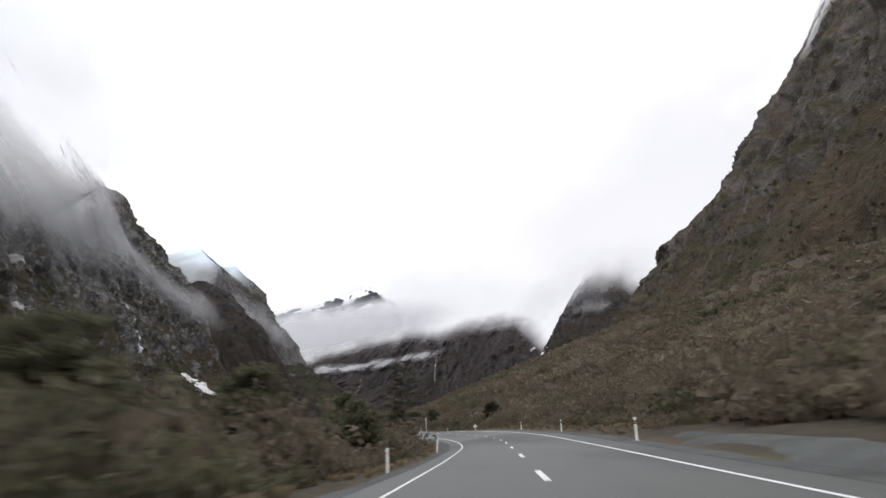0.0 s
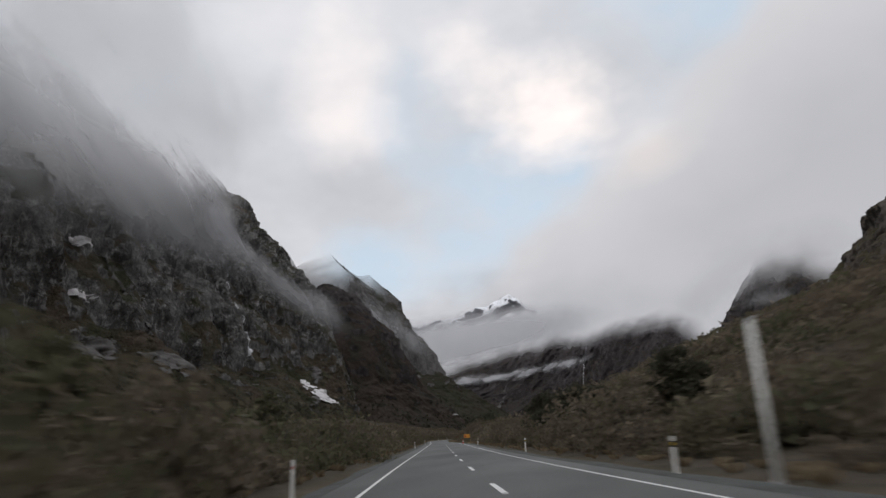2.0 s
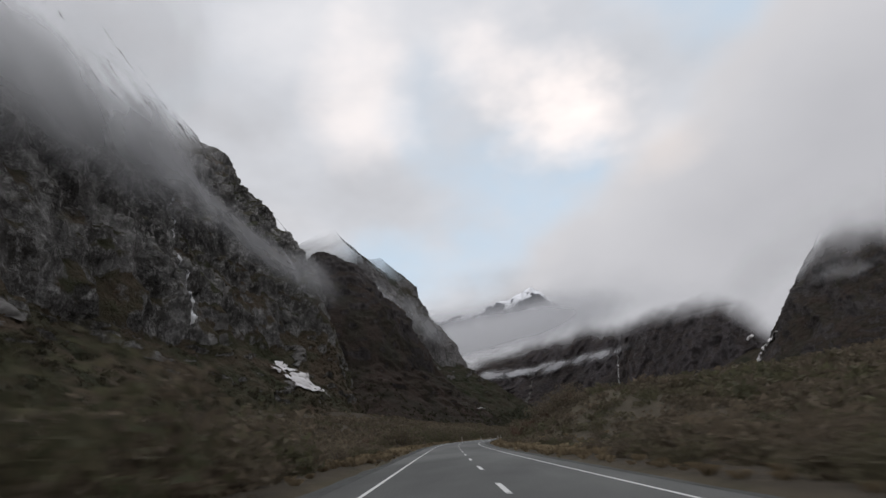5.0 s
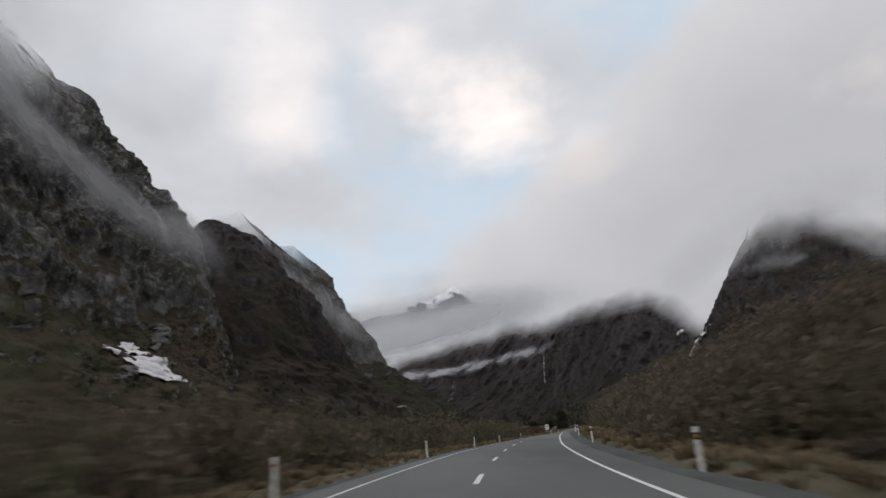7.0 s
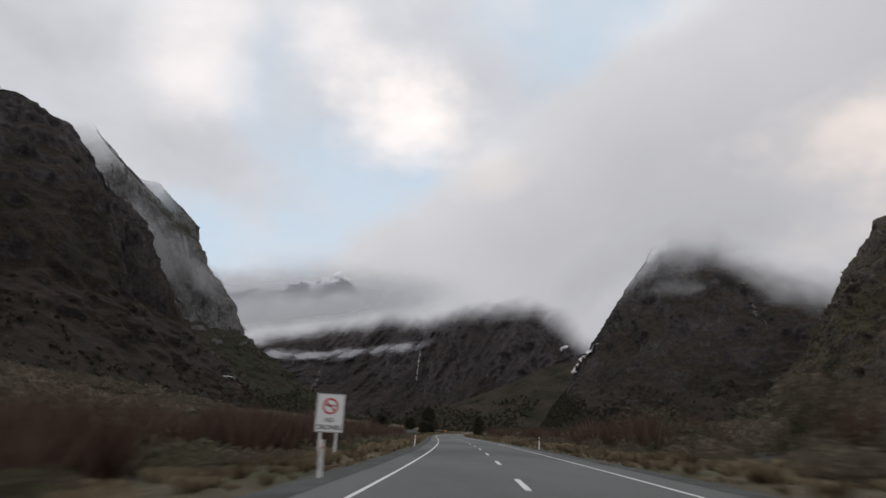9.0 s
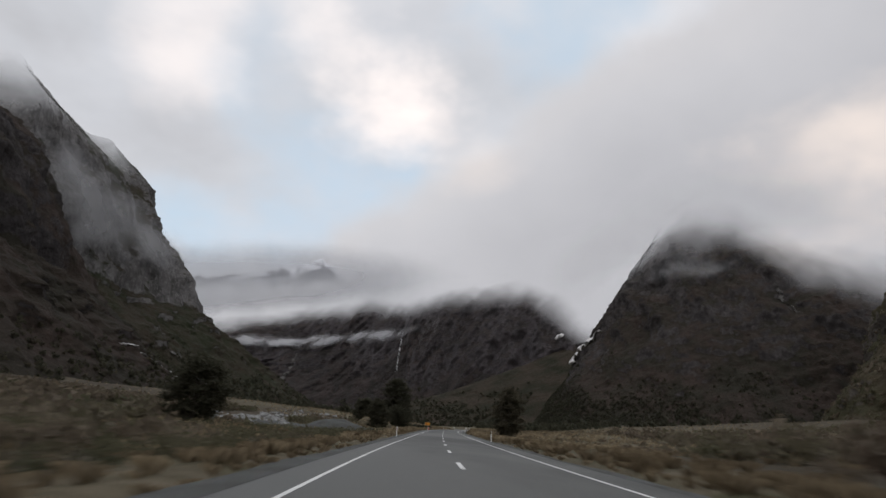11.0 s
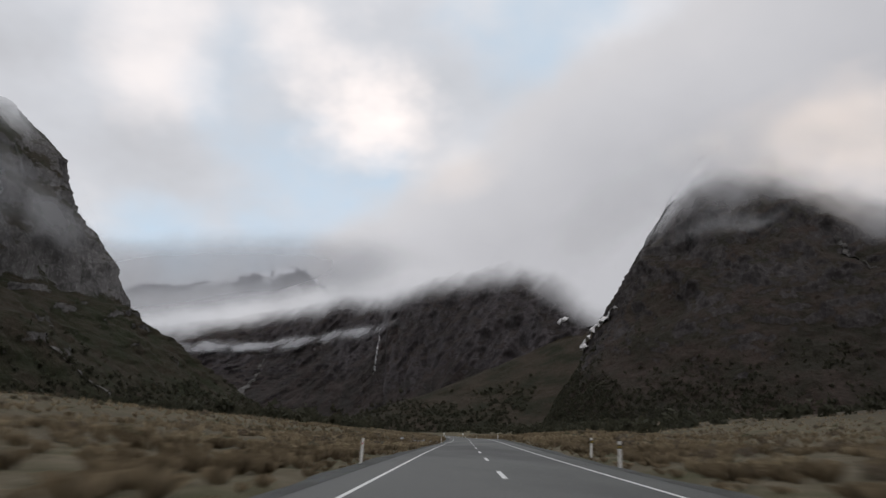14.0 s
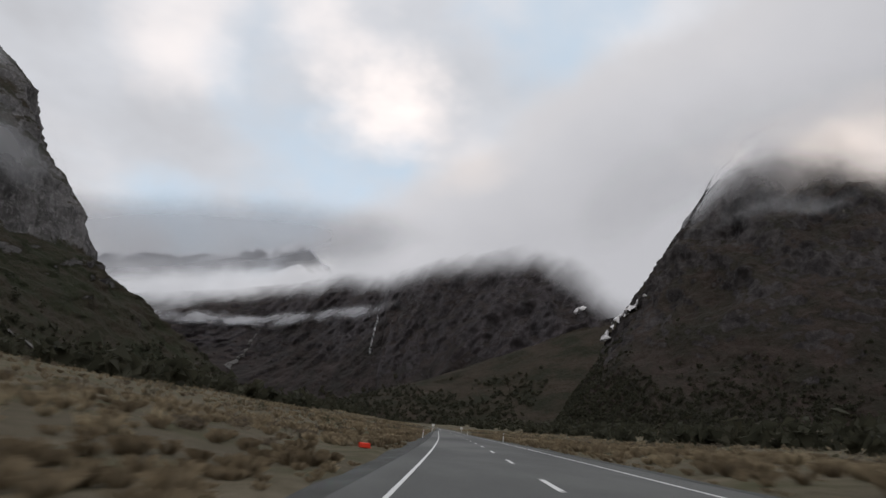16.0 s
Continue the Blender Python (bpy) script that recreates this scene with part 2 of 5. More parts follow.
# ---- materials ----
class Mat:
    """A short hand for node materials on object coordinates (road metres)."""

    def __init__(self, name, rough=0.8, metal=0.0, spec=0.3):
        self.m = bpy.data.materials.new(name)
        self.m.use_nodes = True
        self.nt = self.m.node_tree
        self.b = self.nt.nodes["Principled BSDF"]
        self.b.inputs["Roughness"].default_value, self.b.inputs["Metallic"].default_value = rough, metal
        self.b.inputs["Specular IOR Level"].default_value = spec
        self.tc = self.nt.nodes.new("ShaderNodeTexCoord")

    def node(self, kind, **values):
        n = self.nt.nodes.new(kind)
        for k, v in values.items():
            n.inputs[k].default_value = v
        return n

    def link(self, a, b):
        self.nt.links.new(a, b)

    def noise(self, scale, detail=4, rough=0.55, stretch=(1, 1, 1), distort=0.0):
        mp = self.node("ShaderNodeMapping", Scale=stretch)
        n = self.node("ShaderNodeTexNoise", Scale=scale, Detail=detail, Roughness=rough, Distortion=distort)
        self.link(self.tc.outputs["Object"], mp.inputs[0])
        self.link(mp.outputs[0], n.inputs["Vector"])
        return n.outputs[0]

    def voronoi(self, scale, stretch=(1, 1, 1), feature="F1", out="Distance"):
        mp = self.node("ShaderNodeMapping", Scale=stretch)
        n = self.node("ShaderNodeTexVoronoi", Scale=scale)
        n.feature = feature
        self.link(self.tc.outputs["Object"], mp.inputs[0])
        self.link(mp.outputs[0], n.inputs["Vector"])
        return n.outputs[out]

    def ramp(self, src, stops):
        r = self.nt.nodes.new("ShaderNodeValToRGB")
        while len(r.color_ramp.elements) < len(stops):
            r.color_ramp.elements.new(0.5)
        for e, (p, c) in zip(r.color_ramp.elements, stops):
            e.position = p
            e.color = (*c, 1) if isinstance(c, tuple) else (c, c, c, 1)
        self.link(src, r.inputs[0])
        return r.outputs[0]

    def mix(self, fac, a, b, kind="MIX"):
        n = self.nt.nodes.new("ShaderNodeMixRGB")
        n.blend_type = kind
        for k, v in ((0, fac), (1, a), (2, b)):
            if isinstance(v, tuple):
                n.inputs[k].default_value = (*v, 1)
            elif isinstance(v, (int, float)):
                n.inputs[k].default_value = v
            else:
                self.link(v, n.inputs[k])
        return n.outputs[0]

    def math(self, op, a, b=0.0, c=0.0):
        n = self.nt.nodes.new("ShaderNodeMath")
        n.operation = op
        for k, v in enumerate((a, b, c)):
            if isinstance(v, (int, float)):
                n.inputs[k].default_value = v
            else:
                self.link(v, n.inputs[k])
        return n.outputs[0]

    def up(self):
        """How far the surface faces up, 0 to 1."""
        g = self.nt.nodes.new("ShaderNodeNewGeometry")
        s = self.nt.nodes.new("ShaderNodeSeparateXYZ")
        self.link(g.outputs["Normal"], s.inputs[0])
        return s.outputs[2]

    def height(self):
        s = self.nt.nodes.new("ShaderNodeSeparateXYZ")
        self.link(self.tc.outputs["Object"], s.inputs[0])
        return s.outputs[2]

    def random(self):
        return self.nt.nodes.new("ShaderNodeObjectInfo").outputs["Random"]

    def island(self):
        return self.nt.nodes.new("ShaderNodeNewGeometry").outputs["Random Per Island"]

    def attribute(self, name):
        n = self.nt.nodes.new("ShaderNodeAttribute")
        n.attribute_name = name
        return n.outputs["Fac"]

    def colour(self, c):
        if isinstance(c, tuple):
            self.b.inputs["Base Color"].default_value = (*c, 1)
        else:
            self.link(c, self.b.inputs["Base Color"])
        return self

    def roughness(self, r):
        self.link(r, self.b.inputs["Roughness"])
        return self

    def fade_for_cloud(self):
        """Turns the rock see-through in place of cloud before it: the veil attribute runs from 0 (solid) over 1, with
        ragged wisps.
        """
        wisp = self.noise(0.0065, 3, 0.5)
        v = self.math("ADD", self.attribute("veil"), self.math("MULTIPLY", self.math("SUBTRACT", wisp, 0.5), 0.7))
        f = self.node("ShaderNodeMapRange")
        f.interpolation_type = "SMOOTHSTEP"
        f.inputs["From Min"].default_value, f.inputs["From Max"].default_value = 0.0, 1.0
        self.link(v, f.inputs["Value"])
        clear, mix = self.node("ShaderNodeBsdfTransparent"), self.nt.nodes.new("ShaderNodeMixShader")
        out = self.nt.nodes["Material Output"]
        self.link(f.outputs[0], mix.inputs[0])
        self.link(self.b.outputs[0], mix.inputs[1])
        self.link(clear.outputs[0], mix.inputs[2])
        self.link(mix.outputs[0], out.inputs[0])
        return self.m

    def bump(self, h, distance, strength=1.0):
        n = self.node("ShaderNodeBump", Strength=strength, Distance=distance * U)
        self.link(h, n.inputs["Height"])
        self.link(n.outputs[0], self.b.inputs["Normal"])
        return self


def rock_material(name, rock, dark, scrub, brown, scrub_up, relief=7.0, patchy=1.2, crack_dark=0.6, streaky=(0.38, 0.62), upright=0.12):
    """Streaked rock with scrub on whatever lies less steep; it turns see-through by the veil attribute, in place of
    cloud before it.
    """
    k = Mat(name, rough=0.9, spec=0.06)
    big = k.noise(0.006, 5, 0.6)
    fine = k.noise(0.09, 6, 0.65)
    streak = k.noise(0.035, 6, 0.65, stretch=(1, 1, upright))
    crack = k.voronoi(0.035, stretch=(1, 1, 0.45), feature="DISTANCE_TO_EDGE")
    stone = k.mix(k.ramp(streak, [(streaky[0], 0), (streaky[1], 1)]), dark, rock)
    stone = k.mix(k.ramp(fine, [(0.3, 0.6), (0.7, 0)]), stone, dark)
    stone = k.mix(k.ramp(k.noise(0.22, 5, 0.7, stretch=(1, 1, 0.7)), [(0.5, 0), (0.68, 0.65)]), stone, tuple(1.15 * c for c in rock))
    stone = k.mix(k.ramp(crack, [(0.0, crack_dark), (0.06, 0)]), stone, (0.014, 0.014, 0.015))
    growth = k.mix(k.ramp(k.noise(0.02, 5, 0.6), [(0.4, 0), (0.6, 1)]), scrub, brown)
    growth = k.mix(k.ramp(k.noise(0.2, 4, 0.65), [(0.35, 0.0), (0.7, 0.6)]), growth, tuple(0.45 * c for c in scrub))
    cover = k.math("ADD", k.up(), k.math("MULTIPLY", k.math("SUBTRACT", fine, 0.5), 1.1))
    cover = k.math("ADD", cover, k.math("MULTIPLY", k.math("SUBTRACT", big, 0.5), patchy))
    lower = k.node("ShaderNodeMapRange")
    lower.inputs["From Min"].default_value, lower.inputs["From Max"].default_value = 230, 30
    lower.inputs["To Min"].default_value, lower.inputs["To Max"].default_value = -0.06, 0.3
    k.link(k.height(), lower.inputs["Value"])
    cover = k.math("ADD", cover, lower.outputs[0])
    col = k.mix(k.ramp(cover, [(scrub_up - 0.1, 0), (scrub_up + 0.1, 1)]), stone, growth)
    k.colour(col)
    h = k.math("ADD", k.math("MULTIPLY", fine, 1.0), k.math("MULTIPLY", k.noise(0.35, 4, 0.6), 0.35))
    h = k.math("ADD", h, k.math("MULTIPLY", k.noise(0.03, 4, 0.6, stretch=(1, 1, 0.5)), 1.6))
    k.bump(h, relief, 0.9)
    return k.fade_for_cloud()
# ---- the road's line ----
PLAN_Y = [-400, -200, -90, -66, -42, -18, 6, 30, 54, 78, 102, 145, 195, 245, 295, 345, 395, 420, 448, 476, 504, 532, 560, 588, 616, 640, 690, 740,
          790, 840, 880, 916, 952, 988, 1024, 1060, 1096, 1132, 1168, 1300, 1600, 1900, 2300]
PLAN_X = [-48, -22, -7.7, -4.7, -1.6, 1.1, 2.2, 1.3, -1.3, -5.2, -9.5, -16.9, -25.5, -34.2, -43.3, -52.9, -62, -65.7, -67.6, -66.8, -64.5, -61.5, -58, -53.4, -48.4,
          -44.6, -37.9, -32.3, -26.5, -19.2, -12.9, -7.2, -0.5, 6.8, 14.1, 21.4, 28.8, 36.4, 43.6, 67, 116, 134, 95]
LEVEL_Y = [-400, -75, -37, 0, 40, 75, 220, 300, 405, 485, 605, 730, 850, 930, 1010, 1083, 1146, 1300, 1600, 1900, 2300]
LEVEL_Z = [1.2, 1.2, 0.5, 0, -0.3, -0.4, -0.2, -0.2, 0.1, 0.6, 0.9, 1.2, 1.6, 2.0, 2.4, 2.7, 2.8, 3.0, 4, 6, 8]
BANK_Y = [-400, -75, -37, 0, 37, 75, 110, 185, 405, 443, 485, 526, 605, 730, 815, 892, 970, 1049, 1083, 1115, 1146, 1250, 2300]
BANK = [0, 0.6, 5.5, 7.2, 6, 1.8, 0.6, 0.3, -0.8, -0.3, 0.8, 3.6, 2.5, 1.8, 1.7, 0.3, 0.6, 1.5, 4, 5.5, 4.6, 2, 0]
LANE = 3.15


def road_x(y):
    return spline(PLAN_Y, PLAN_X, y)


def road_z(y):
    return spline(LEVEL_Y, LEVEL_Z, y)


def tilt(y, d):
    """The rise of the banked road d metres to the right of its centre line; it dies away over the verges."""
    return np.tan(np.radians(spline(BANK_Y, BANK, y))) * (np.clip(d, -9, 9) + 1.2) * (1 - smooth(9, 30, np.abs(d)))


def along(y, d):
    """The place d metres to the right of the centre line at y, at road level."""
    y, d = np.asarray(y, float), np.asarray(d, float)
    slope = (road_x(y + 2) - road_x(y - 2)) / 4
    n = np.sqrt(1 + slope**2)
    return np.stack([road_x(y) + d / n, y - d * slope / n, road_z(y) + tilt(y, d)], -1)


def land(x, y):
    """The height of the open ground at x, y."""
    x, y = np.asarray(x, float), np.asarray(y, float)
    d = x - road_x(y)
    p = np.stack([x, y, 0 * x], -1).reshape(-1, 3)
    rough = (fbm(p / 38.0, 4, 11) * 1.0).reshape(x.shape)
    lumps = (fbm(p / 9.0, 3, 23)).reshape(x.shape)
    z = road_z(np.clip(y, -400, 2300)) + tilt(np.clip(y, -400, 2300), d)
    right, left = np.clip(d - 6.5, 0, None), np.clip(-d - 6.5, 0, None)
    # the bank and scree on the right hand: steep at the start, low later on
    start = 1 - smooth(180, 330, y)
    bend = smooth(340, 425, y) * (1 - smooth(560, 680, y))
    later = smooth(800, 1000, y)
    z = z + start * 0.38 * np.clip(right - 1.5, 0, 120) * smooth(0, 18, right)
    z = z + bend * 7.5 * smooth(1.5, 20, right) + (1 - start) * 0.05 * right * smooth(20, 120, right) + later * 0.035 * np.clip(right, 0, 200)
    # on the left hand: a shallow dip, then a long rise to the foot of the walls
    z = z - 0.5 * smooth(0, 6, left) * (1 - smooth(900, 1000, y)) + 0.045 * np.clip(left - 30, 0, 400) + smooth(980, 1100, y) * 0.05 * np.clip(left - 2, 0, 60)
    z = z + (1 - smooth(800, 960, y)) * 0.085 * np.clip(left - 12, 0, 260) * smooth(12, 110, left)
    z = z + smooth(300, 420, y) * (1 - smooth(800, 960, y)) * 0.06 * np.clip(right - 12, 0, 260) * smooth(12, 110, right)
    amp = smooth(5.5, 22, np.abs(d))
    z = z + amp * (rough * 1.3 + lumps * 0.45) + smooth(60, 250, np.abs(d)) * rough * 4
    # under the road
    return z - 0.35 * (1 - smooth(4.2, 6.0, np.abs(d))) - 0.03


def ground_mesh(material):
    ys = np.concatenate([np.arange(-1500, -140, 40), np.arange(-140, 1300, 2.5), np.arange(1300, 2200, 12), np.arange(2200, 9000, 120)])
    side = np.concatenate([np.arange(0, 14, 1.0), np.arange(14, 60, 2.5), np.arange(60, 220, 9), np.geomspace(220, 4500, 22)])
    ds = np.concatenate([-side[:0:-1], side])
    Y, D = np.meshgrid(ys, ds, indexing="ij")
    X = road_x(np.clip(Y, -400, 2300)) + D
    V = np.stack([X, Y, land(X, Y)], -1).reshape(-1, 3)
    me = mesh_of("ground", V, grid_faces(len(ys), len(ds)), material)
    cover = (1 - smooth(330, 480, Y)) + smooth(400, 450, Y) * (1 - smooth(780, 860, Y)) * smooth(8, 13, np.abs(D)) * 0.95 + smooth(760, 800, Y) * smooth(18, 45, -D) * (1 - smooth(1000, 1080, Y)) * 0.9 + smooth(850, 950, Y) * smooth(70, 150, np.abs(D)) * 0.8
    at = me.attributes.new("scrub", "FLOAT", "POINT")
    at.data.foreach_set("value", (np.clip(cover, 0, 1) * smooth(4.8, 6.2, np.abs(D))).ravel().astype(np.float32))
    return me


def ribs(name, plan, material, n_u, n_v, seed, gully=26.0, back=0.35, drop=0.1, rough=1.0, soft=60.0, ease=0.9):
    """A mountain side lofted over ribs (foot x, foot y, crest x, crest y, crest z, bulge, height where it fades for
    cloud), broken by gullies and ledges.
    Two more numbers in a rib set where its scree slope meets the cliff, as shares of its run and of its height. Returns
    its mesh and the surface as a function of along (0 to 1) and up (0 to 1)."""
    plan = np.array([(*row, 0.0, 0.0)[:9] for row in plan], float)
    k = np.arange(len(plan))

    def base(u, v):
        at = u * (len(plan) - 1)
        fx, fy, cx, cy, cz, power = (spline(k, plan[:, j], at) for j in range(6))
        fog = np.interp(at, k, plan[:, 6])
        s = np.clip(v, 0, 1)
        over = np.clip(v - 1, 0, None)
        h = s + over * back / 0.3
        x, y = fx + (cx - fx) * h, fy + (cy - fy) * h
        # a scree foot, a steep middle, a rounded top
        f = 0.16 * s + 0.84 * s ** power
        run, rise = np.interp(at, k, plan[:, 7]), np.interp(at, k, plan[:, 8])
        up = np.clip((s - run) / np.maximum(1 - run, 0.01), 0, 1)
        bent = rise * np.clip(s / np.maximum(run, 0.01), 0, 1) ** 1.12 + (1 - rise) * up ** 0.9
        f = np.where(run > 0.02, bent, f)
        z = cz * (f - 0.06 * smooth(0.85, 1.0, s)) - cz * drop * over / 0.3 - 6 * (1 - smooth(0, 0.04, s))
        out = np.stack([fx - cx, fy - cy, 0.12 * cz], -1)
        n = out / np.linalg.norm(out, axis=-1, keepdims=True)
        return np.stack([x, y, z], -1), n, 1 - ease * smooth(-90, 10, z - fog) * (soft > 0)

    def surface(u, v):
        u, v = np.broadcast_arrays(np.asarray(u, float), np.asarray(v, float))
        shape = u.shape
        P, n, calm = base(u.ravel(), v.ravel())
        q = P * np.array([1, 1, 0.22])
        deep = (fbm(q / 210.0 + seed, 3, seed, ridged=True) - 0.4) * gully * 1.1 + (fbm(q / 75.0 + seed, 4, seed + 9, 0.55, ridged=True) - 0.4) * gully * 0.7
        ledge = fbm(P / 30.0 + seed, 4, seed + 21, 0.6) * gully * 0.32 + fbm(P * np.array([1, 1, 1.6]) / 11.0, 2, seed + 33) * gully * 0.10
        crag = (fbm(P * np.array([1, 1, 0.55]) / 26.0 + seed, 4, seed + 41, 0.6, ridged=True) - 0.35) * gully * 0.28 * rough
        grow = smooth(0.0, 0.14, v.ravel()) * (0.35 + 0.65 * smooth(0.1, 0.45, v.ravel()))
        P = P + n * ((deep * calm + (ledge * rough + crag) * np.maximum(calm, 0.35)) * grow)[:, None]
        return P.reshape(*shape, 3)

    us, vs = np.linspace(0, 1, n_u), np.concatenate([np.linspace(0, 1, n_v - 14), np.linspace(1.02, 1.3, 14)])
    A, B = np.meshgrid(us, vs, indexing="ij")
    V = surface(A, B).reshape(-1, 3)
    me = mesh_of(name, V, grid_faces(n_u, n_v), material)
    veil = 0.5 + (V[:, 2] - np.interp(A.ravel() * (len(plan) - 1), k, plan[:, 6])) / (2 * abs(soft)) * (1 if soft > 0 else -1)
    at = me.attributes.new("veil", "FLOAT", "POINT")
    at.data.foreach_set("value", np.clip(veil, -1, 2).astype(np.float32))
    return me, surface


# ---- mountains ----
# Most of these tones are lifted above bare rock to stand for haze.
M_LEFT = rock_material("wet_rock_and_scrub", (0.36, 0.35, 0.34), (0.066, 0.062, 0.058), (0.048, 0.049, 0.029), (0.086, 0.064, 0.047), 0.58, 12.0, 2.2, 0.3, (0.44, 0.7), 0.5)
M_SPUR = rock_material("grey_slab_rock", (0.175, 0.166, 0.162), (0.058, 0.054, 0.052), (0.026, 0.028, 0.016), (0.042, 0.034, 0.025), 0.44, 6.0, 1.8, 0.3, (0.36, 0.66), 0.2)
M_DARK = rock_material("dark_forested_rock", (0.076, 0.068, 0.067), (0.030, 0.027, 0.027), (0.026, 0.0235, 0.0175), (0.042, 0.031, 0.026), 0.48, 4.5, 1.9, 0.25)
M_FAR = rock_material("distant_rock", (0.084, 0.073, 0.076), (0.037, 0.034, 0.035), (0.029, 0.026, 0.024), (0.047, 0.037, 0.034), 0.5, 5.0, 1.8, 0.2)
M_FAN = rock_material("brown_fan_scrub", (0.066, 0.056, 0.048), (0.033, 0.029, 0.025), (0.022, 0.022, 0.014), (0.045, 0.035, 0.026), 0.4, 4.0, 1.2, 0.2)
M_WARM = rock_material("brown_scrub_slope", (0.13, 0.114, 0.102), (0.05, 0.044, 0.038), (0.046, 0.043, 0.024), (0.076, 0.057, 0.04), 0.45, 5.0, 1.4, 0.3)

k = Mat("snowy_rock", rough=0.7)
cover = k.math("ADD", k.math("ADD", k.up(), k.math("MULTIPLY", k.math("SUBTRACT", k.noise(0.008, 6, 0.65), 0.5), 1.6)), k.math("MULTIPLY", k.math("SUBTRACT", k.height(), 950), 0.0012))
k.colour(k.mix(k.ramp(cover, [(0.62, 0), (0.72, 1)]), (0.1, 0.105, 0.12), (0.8, 0.81, 0.84)))
M_PEAK = k.fade_for_cloud()

# ribs: foot x, foot y, crest x, crest y, crest z, bulge (under 1: steep foot, over 1: steep top), height where the rock
# fades for cloud
WEST_WALL = [(-165, -400, -520, -420, 640, 1, 190, 0.3, 0.13), (-165, -100, -540, -90, 650, 1, 190, 0.3, 0.13), (-165, 200, -560, 250, 660, 1, 210, 0.3, 0.12), (-175, 450, -600, 540, 660, 1, 245, 0.32, 0.13),
             (-185, 660, -620, 830, 640, 1, 305, 0.34, 0.13), (-190, 800, -625, 1000, 590, 1, 390, 0.33, 0.15), (-215, 900, -600, 1120, 520, 1, 445, 0.32, 0.22), (-290, 1060, -600, 1165, 505, 1, 480, 0.22, 0.46),
             (-420, 1230, -720, 1310, 540, 1, 430, 0.3, 0.3), (-440, 1380, -780, 1480, 560, 1, 420, 0.3, 0.3)]
PILLAR = [(-410, 960, -446, 1200, 285, 1, 900, 0.4, 0.3), (-330, 890, -420, 1195, 300, 1, 900, 0.45, 0.3), (-235, 905, -395, 1200, 305, 1, 900, 0.45, 0.3), (-165, 1000, -345, 1205, 275, 1, 900, 0.5, 0.33),
          (-120, 1150, -320, 1225, 228, 1, 900, 0.73, 0.45), (-110, 1290, -322, 1270, 226, 1, 900, 0.72, 0.43), (-150, 1420, -360, 1330, 260, 1, 900, 0.5, 0.36), (-240, 1500, -440, 1400, 290, 1, 300, 0.5, 0.3)]
WEST_SPUR = [(-330, 1400, -640, 1500, 540, 1, 430, 0.5, 0.3), (-270, 1540, -640, 1640, 480, 1, 370, 0.5, 0.3), (-205, 1690, -590, 1725, 550, 1, 455, 0.52, 0.34), (-140, 1850, -610, 1880, 570, 1, 505, 0.54, 0.33),
             (-70, 2020, -600, 2060, 565, 1, 495, 0.55, 0.34), (-30, 2165, -585, 2175, 590, 1, 515, 0.565, 0.335), (-60, 2330, -660, 2290, 560, 1, 460, 0.56, 0.33), (-220, 2550, -780, 2470, 540, 1, 420, 0.5, 0.3), (-420, 2750, -880, 2640, 540, 1, 380, 0.5, 0.3)]
FAR_WALL = [(-900, 3200, -900, 4000, 480, 1.2, 345), (-560, 3080, -600, 3850, 490, 1.2, 365), (-240, 2900, -215, 3720, 530, 1.2, 430), (0, 2690, 30, 3370, 530, 1.2, 440), (130, 2510, 170, 3120, 490, 1.2, 395),
            (215, 2310, 290, 2800, 480, 1, 392, 0.3, 0.22), (330, 2130, 470, 2530, 480, 1, 375, 0.3, 0.25), (430, 1990, 640, 2350, 480, 1.2, 205), (600, 1950, 800, 2300, 500, 1.2, 195)]
EAST_PEAK = [(520, 2300, 780, 2350, 540, 1, 195), (385, 2090, 720, 2160, 560, 1, 225), (285, 1880, 690, 2080, 570, 1.05, 325), (270, 1700, 725, 2030, 600, 1.2, 420), (400, 1540, 800, 2000, 620, 1.3, 420),
             (600, 1430, 940, 1960, 620, 1.35, 315), (880, 1380, 1150, 1950, 620, 1.3, 250)]
EAST_WALL = [(112, -420, 430, -420, 640, 1.2, 420), (106, -150, 430, -150, 640, 1.2, 420), (112, 50, 450, 80, 640, 1.2, 380), (130, 260, 500, 330, 600, 1.2, 390), (160, 500, 570, 600, 555, 1.2, 395),
             (200, 750, 600, 800, 470, 1.25, 400), (250, 950, 540, 990, 360, 1.2, 400), (275, 1110, 505, 1110, 305, 1.05, 400), (310, 1230, 545, 1240, 280, 1, 400), (395, 1340, 690, 1400, 372, 1.15, 380), (500, 1440, 840, 1520, 450, 1.15, 340), (700, 1480, 1000, 1580, 480, 1, 300)]
FAN = [(330, 1850, 520, 2180, 235, 1.2, 900), (230, 1960, 440, 2215, 205, 1.2, 900), (110, 2050, 330, 2260, 145, 1.1, 900), (0, 2120, 215, 2310, 90, 1, 900), (-60, 2190, 90, 2350, 46, 1, 900), (-120, 2250, -40, 2400, 24, 1, 900)]
SNOW_PEAK = [(-2600, 5300, -2300, 6100, 900, 1, 820), (-1600, 5300, -1500, 5950, 1060, 1, 960), (-1150, 5300, -1060, 6000, 1120, 1, 1040), (-560, 5300, -530, 6000, 1260, 1, 1100), (-300, 5300, -300, 6000, 1340, 1, 1150),
             (0, 5300, 0, 6100, 1100, 1, 1150), (700, 5300, 600, 6200, 600, 1, 1300)]

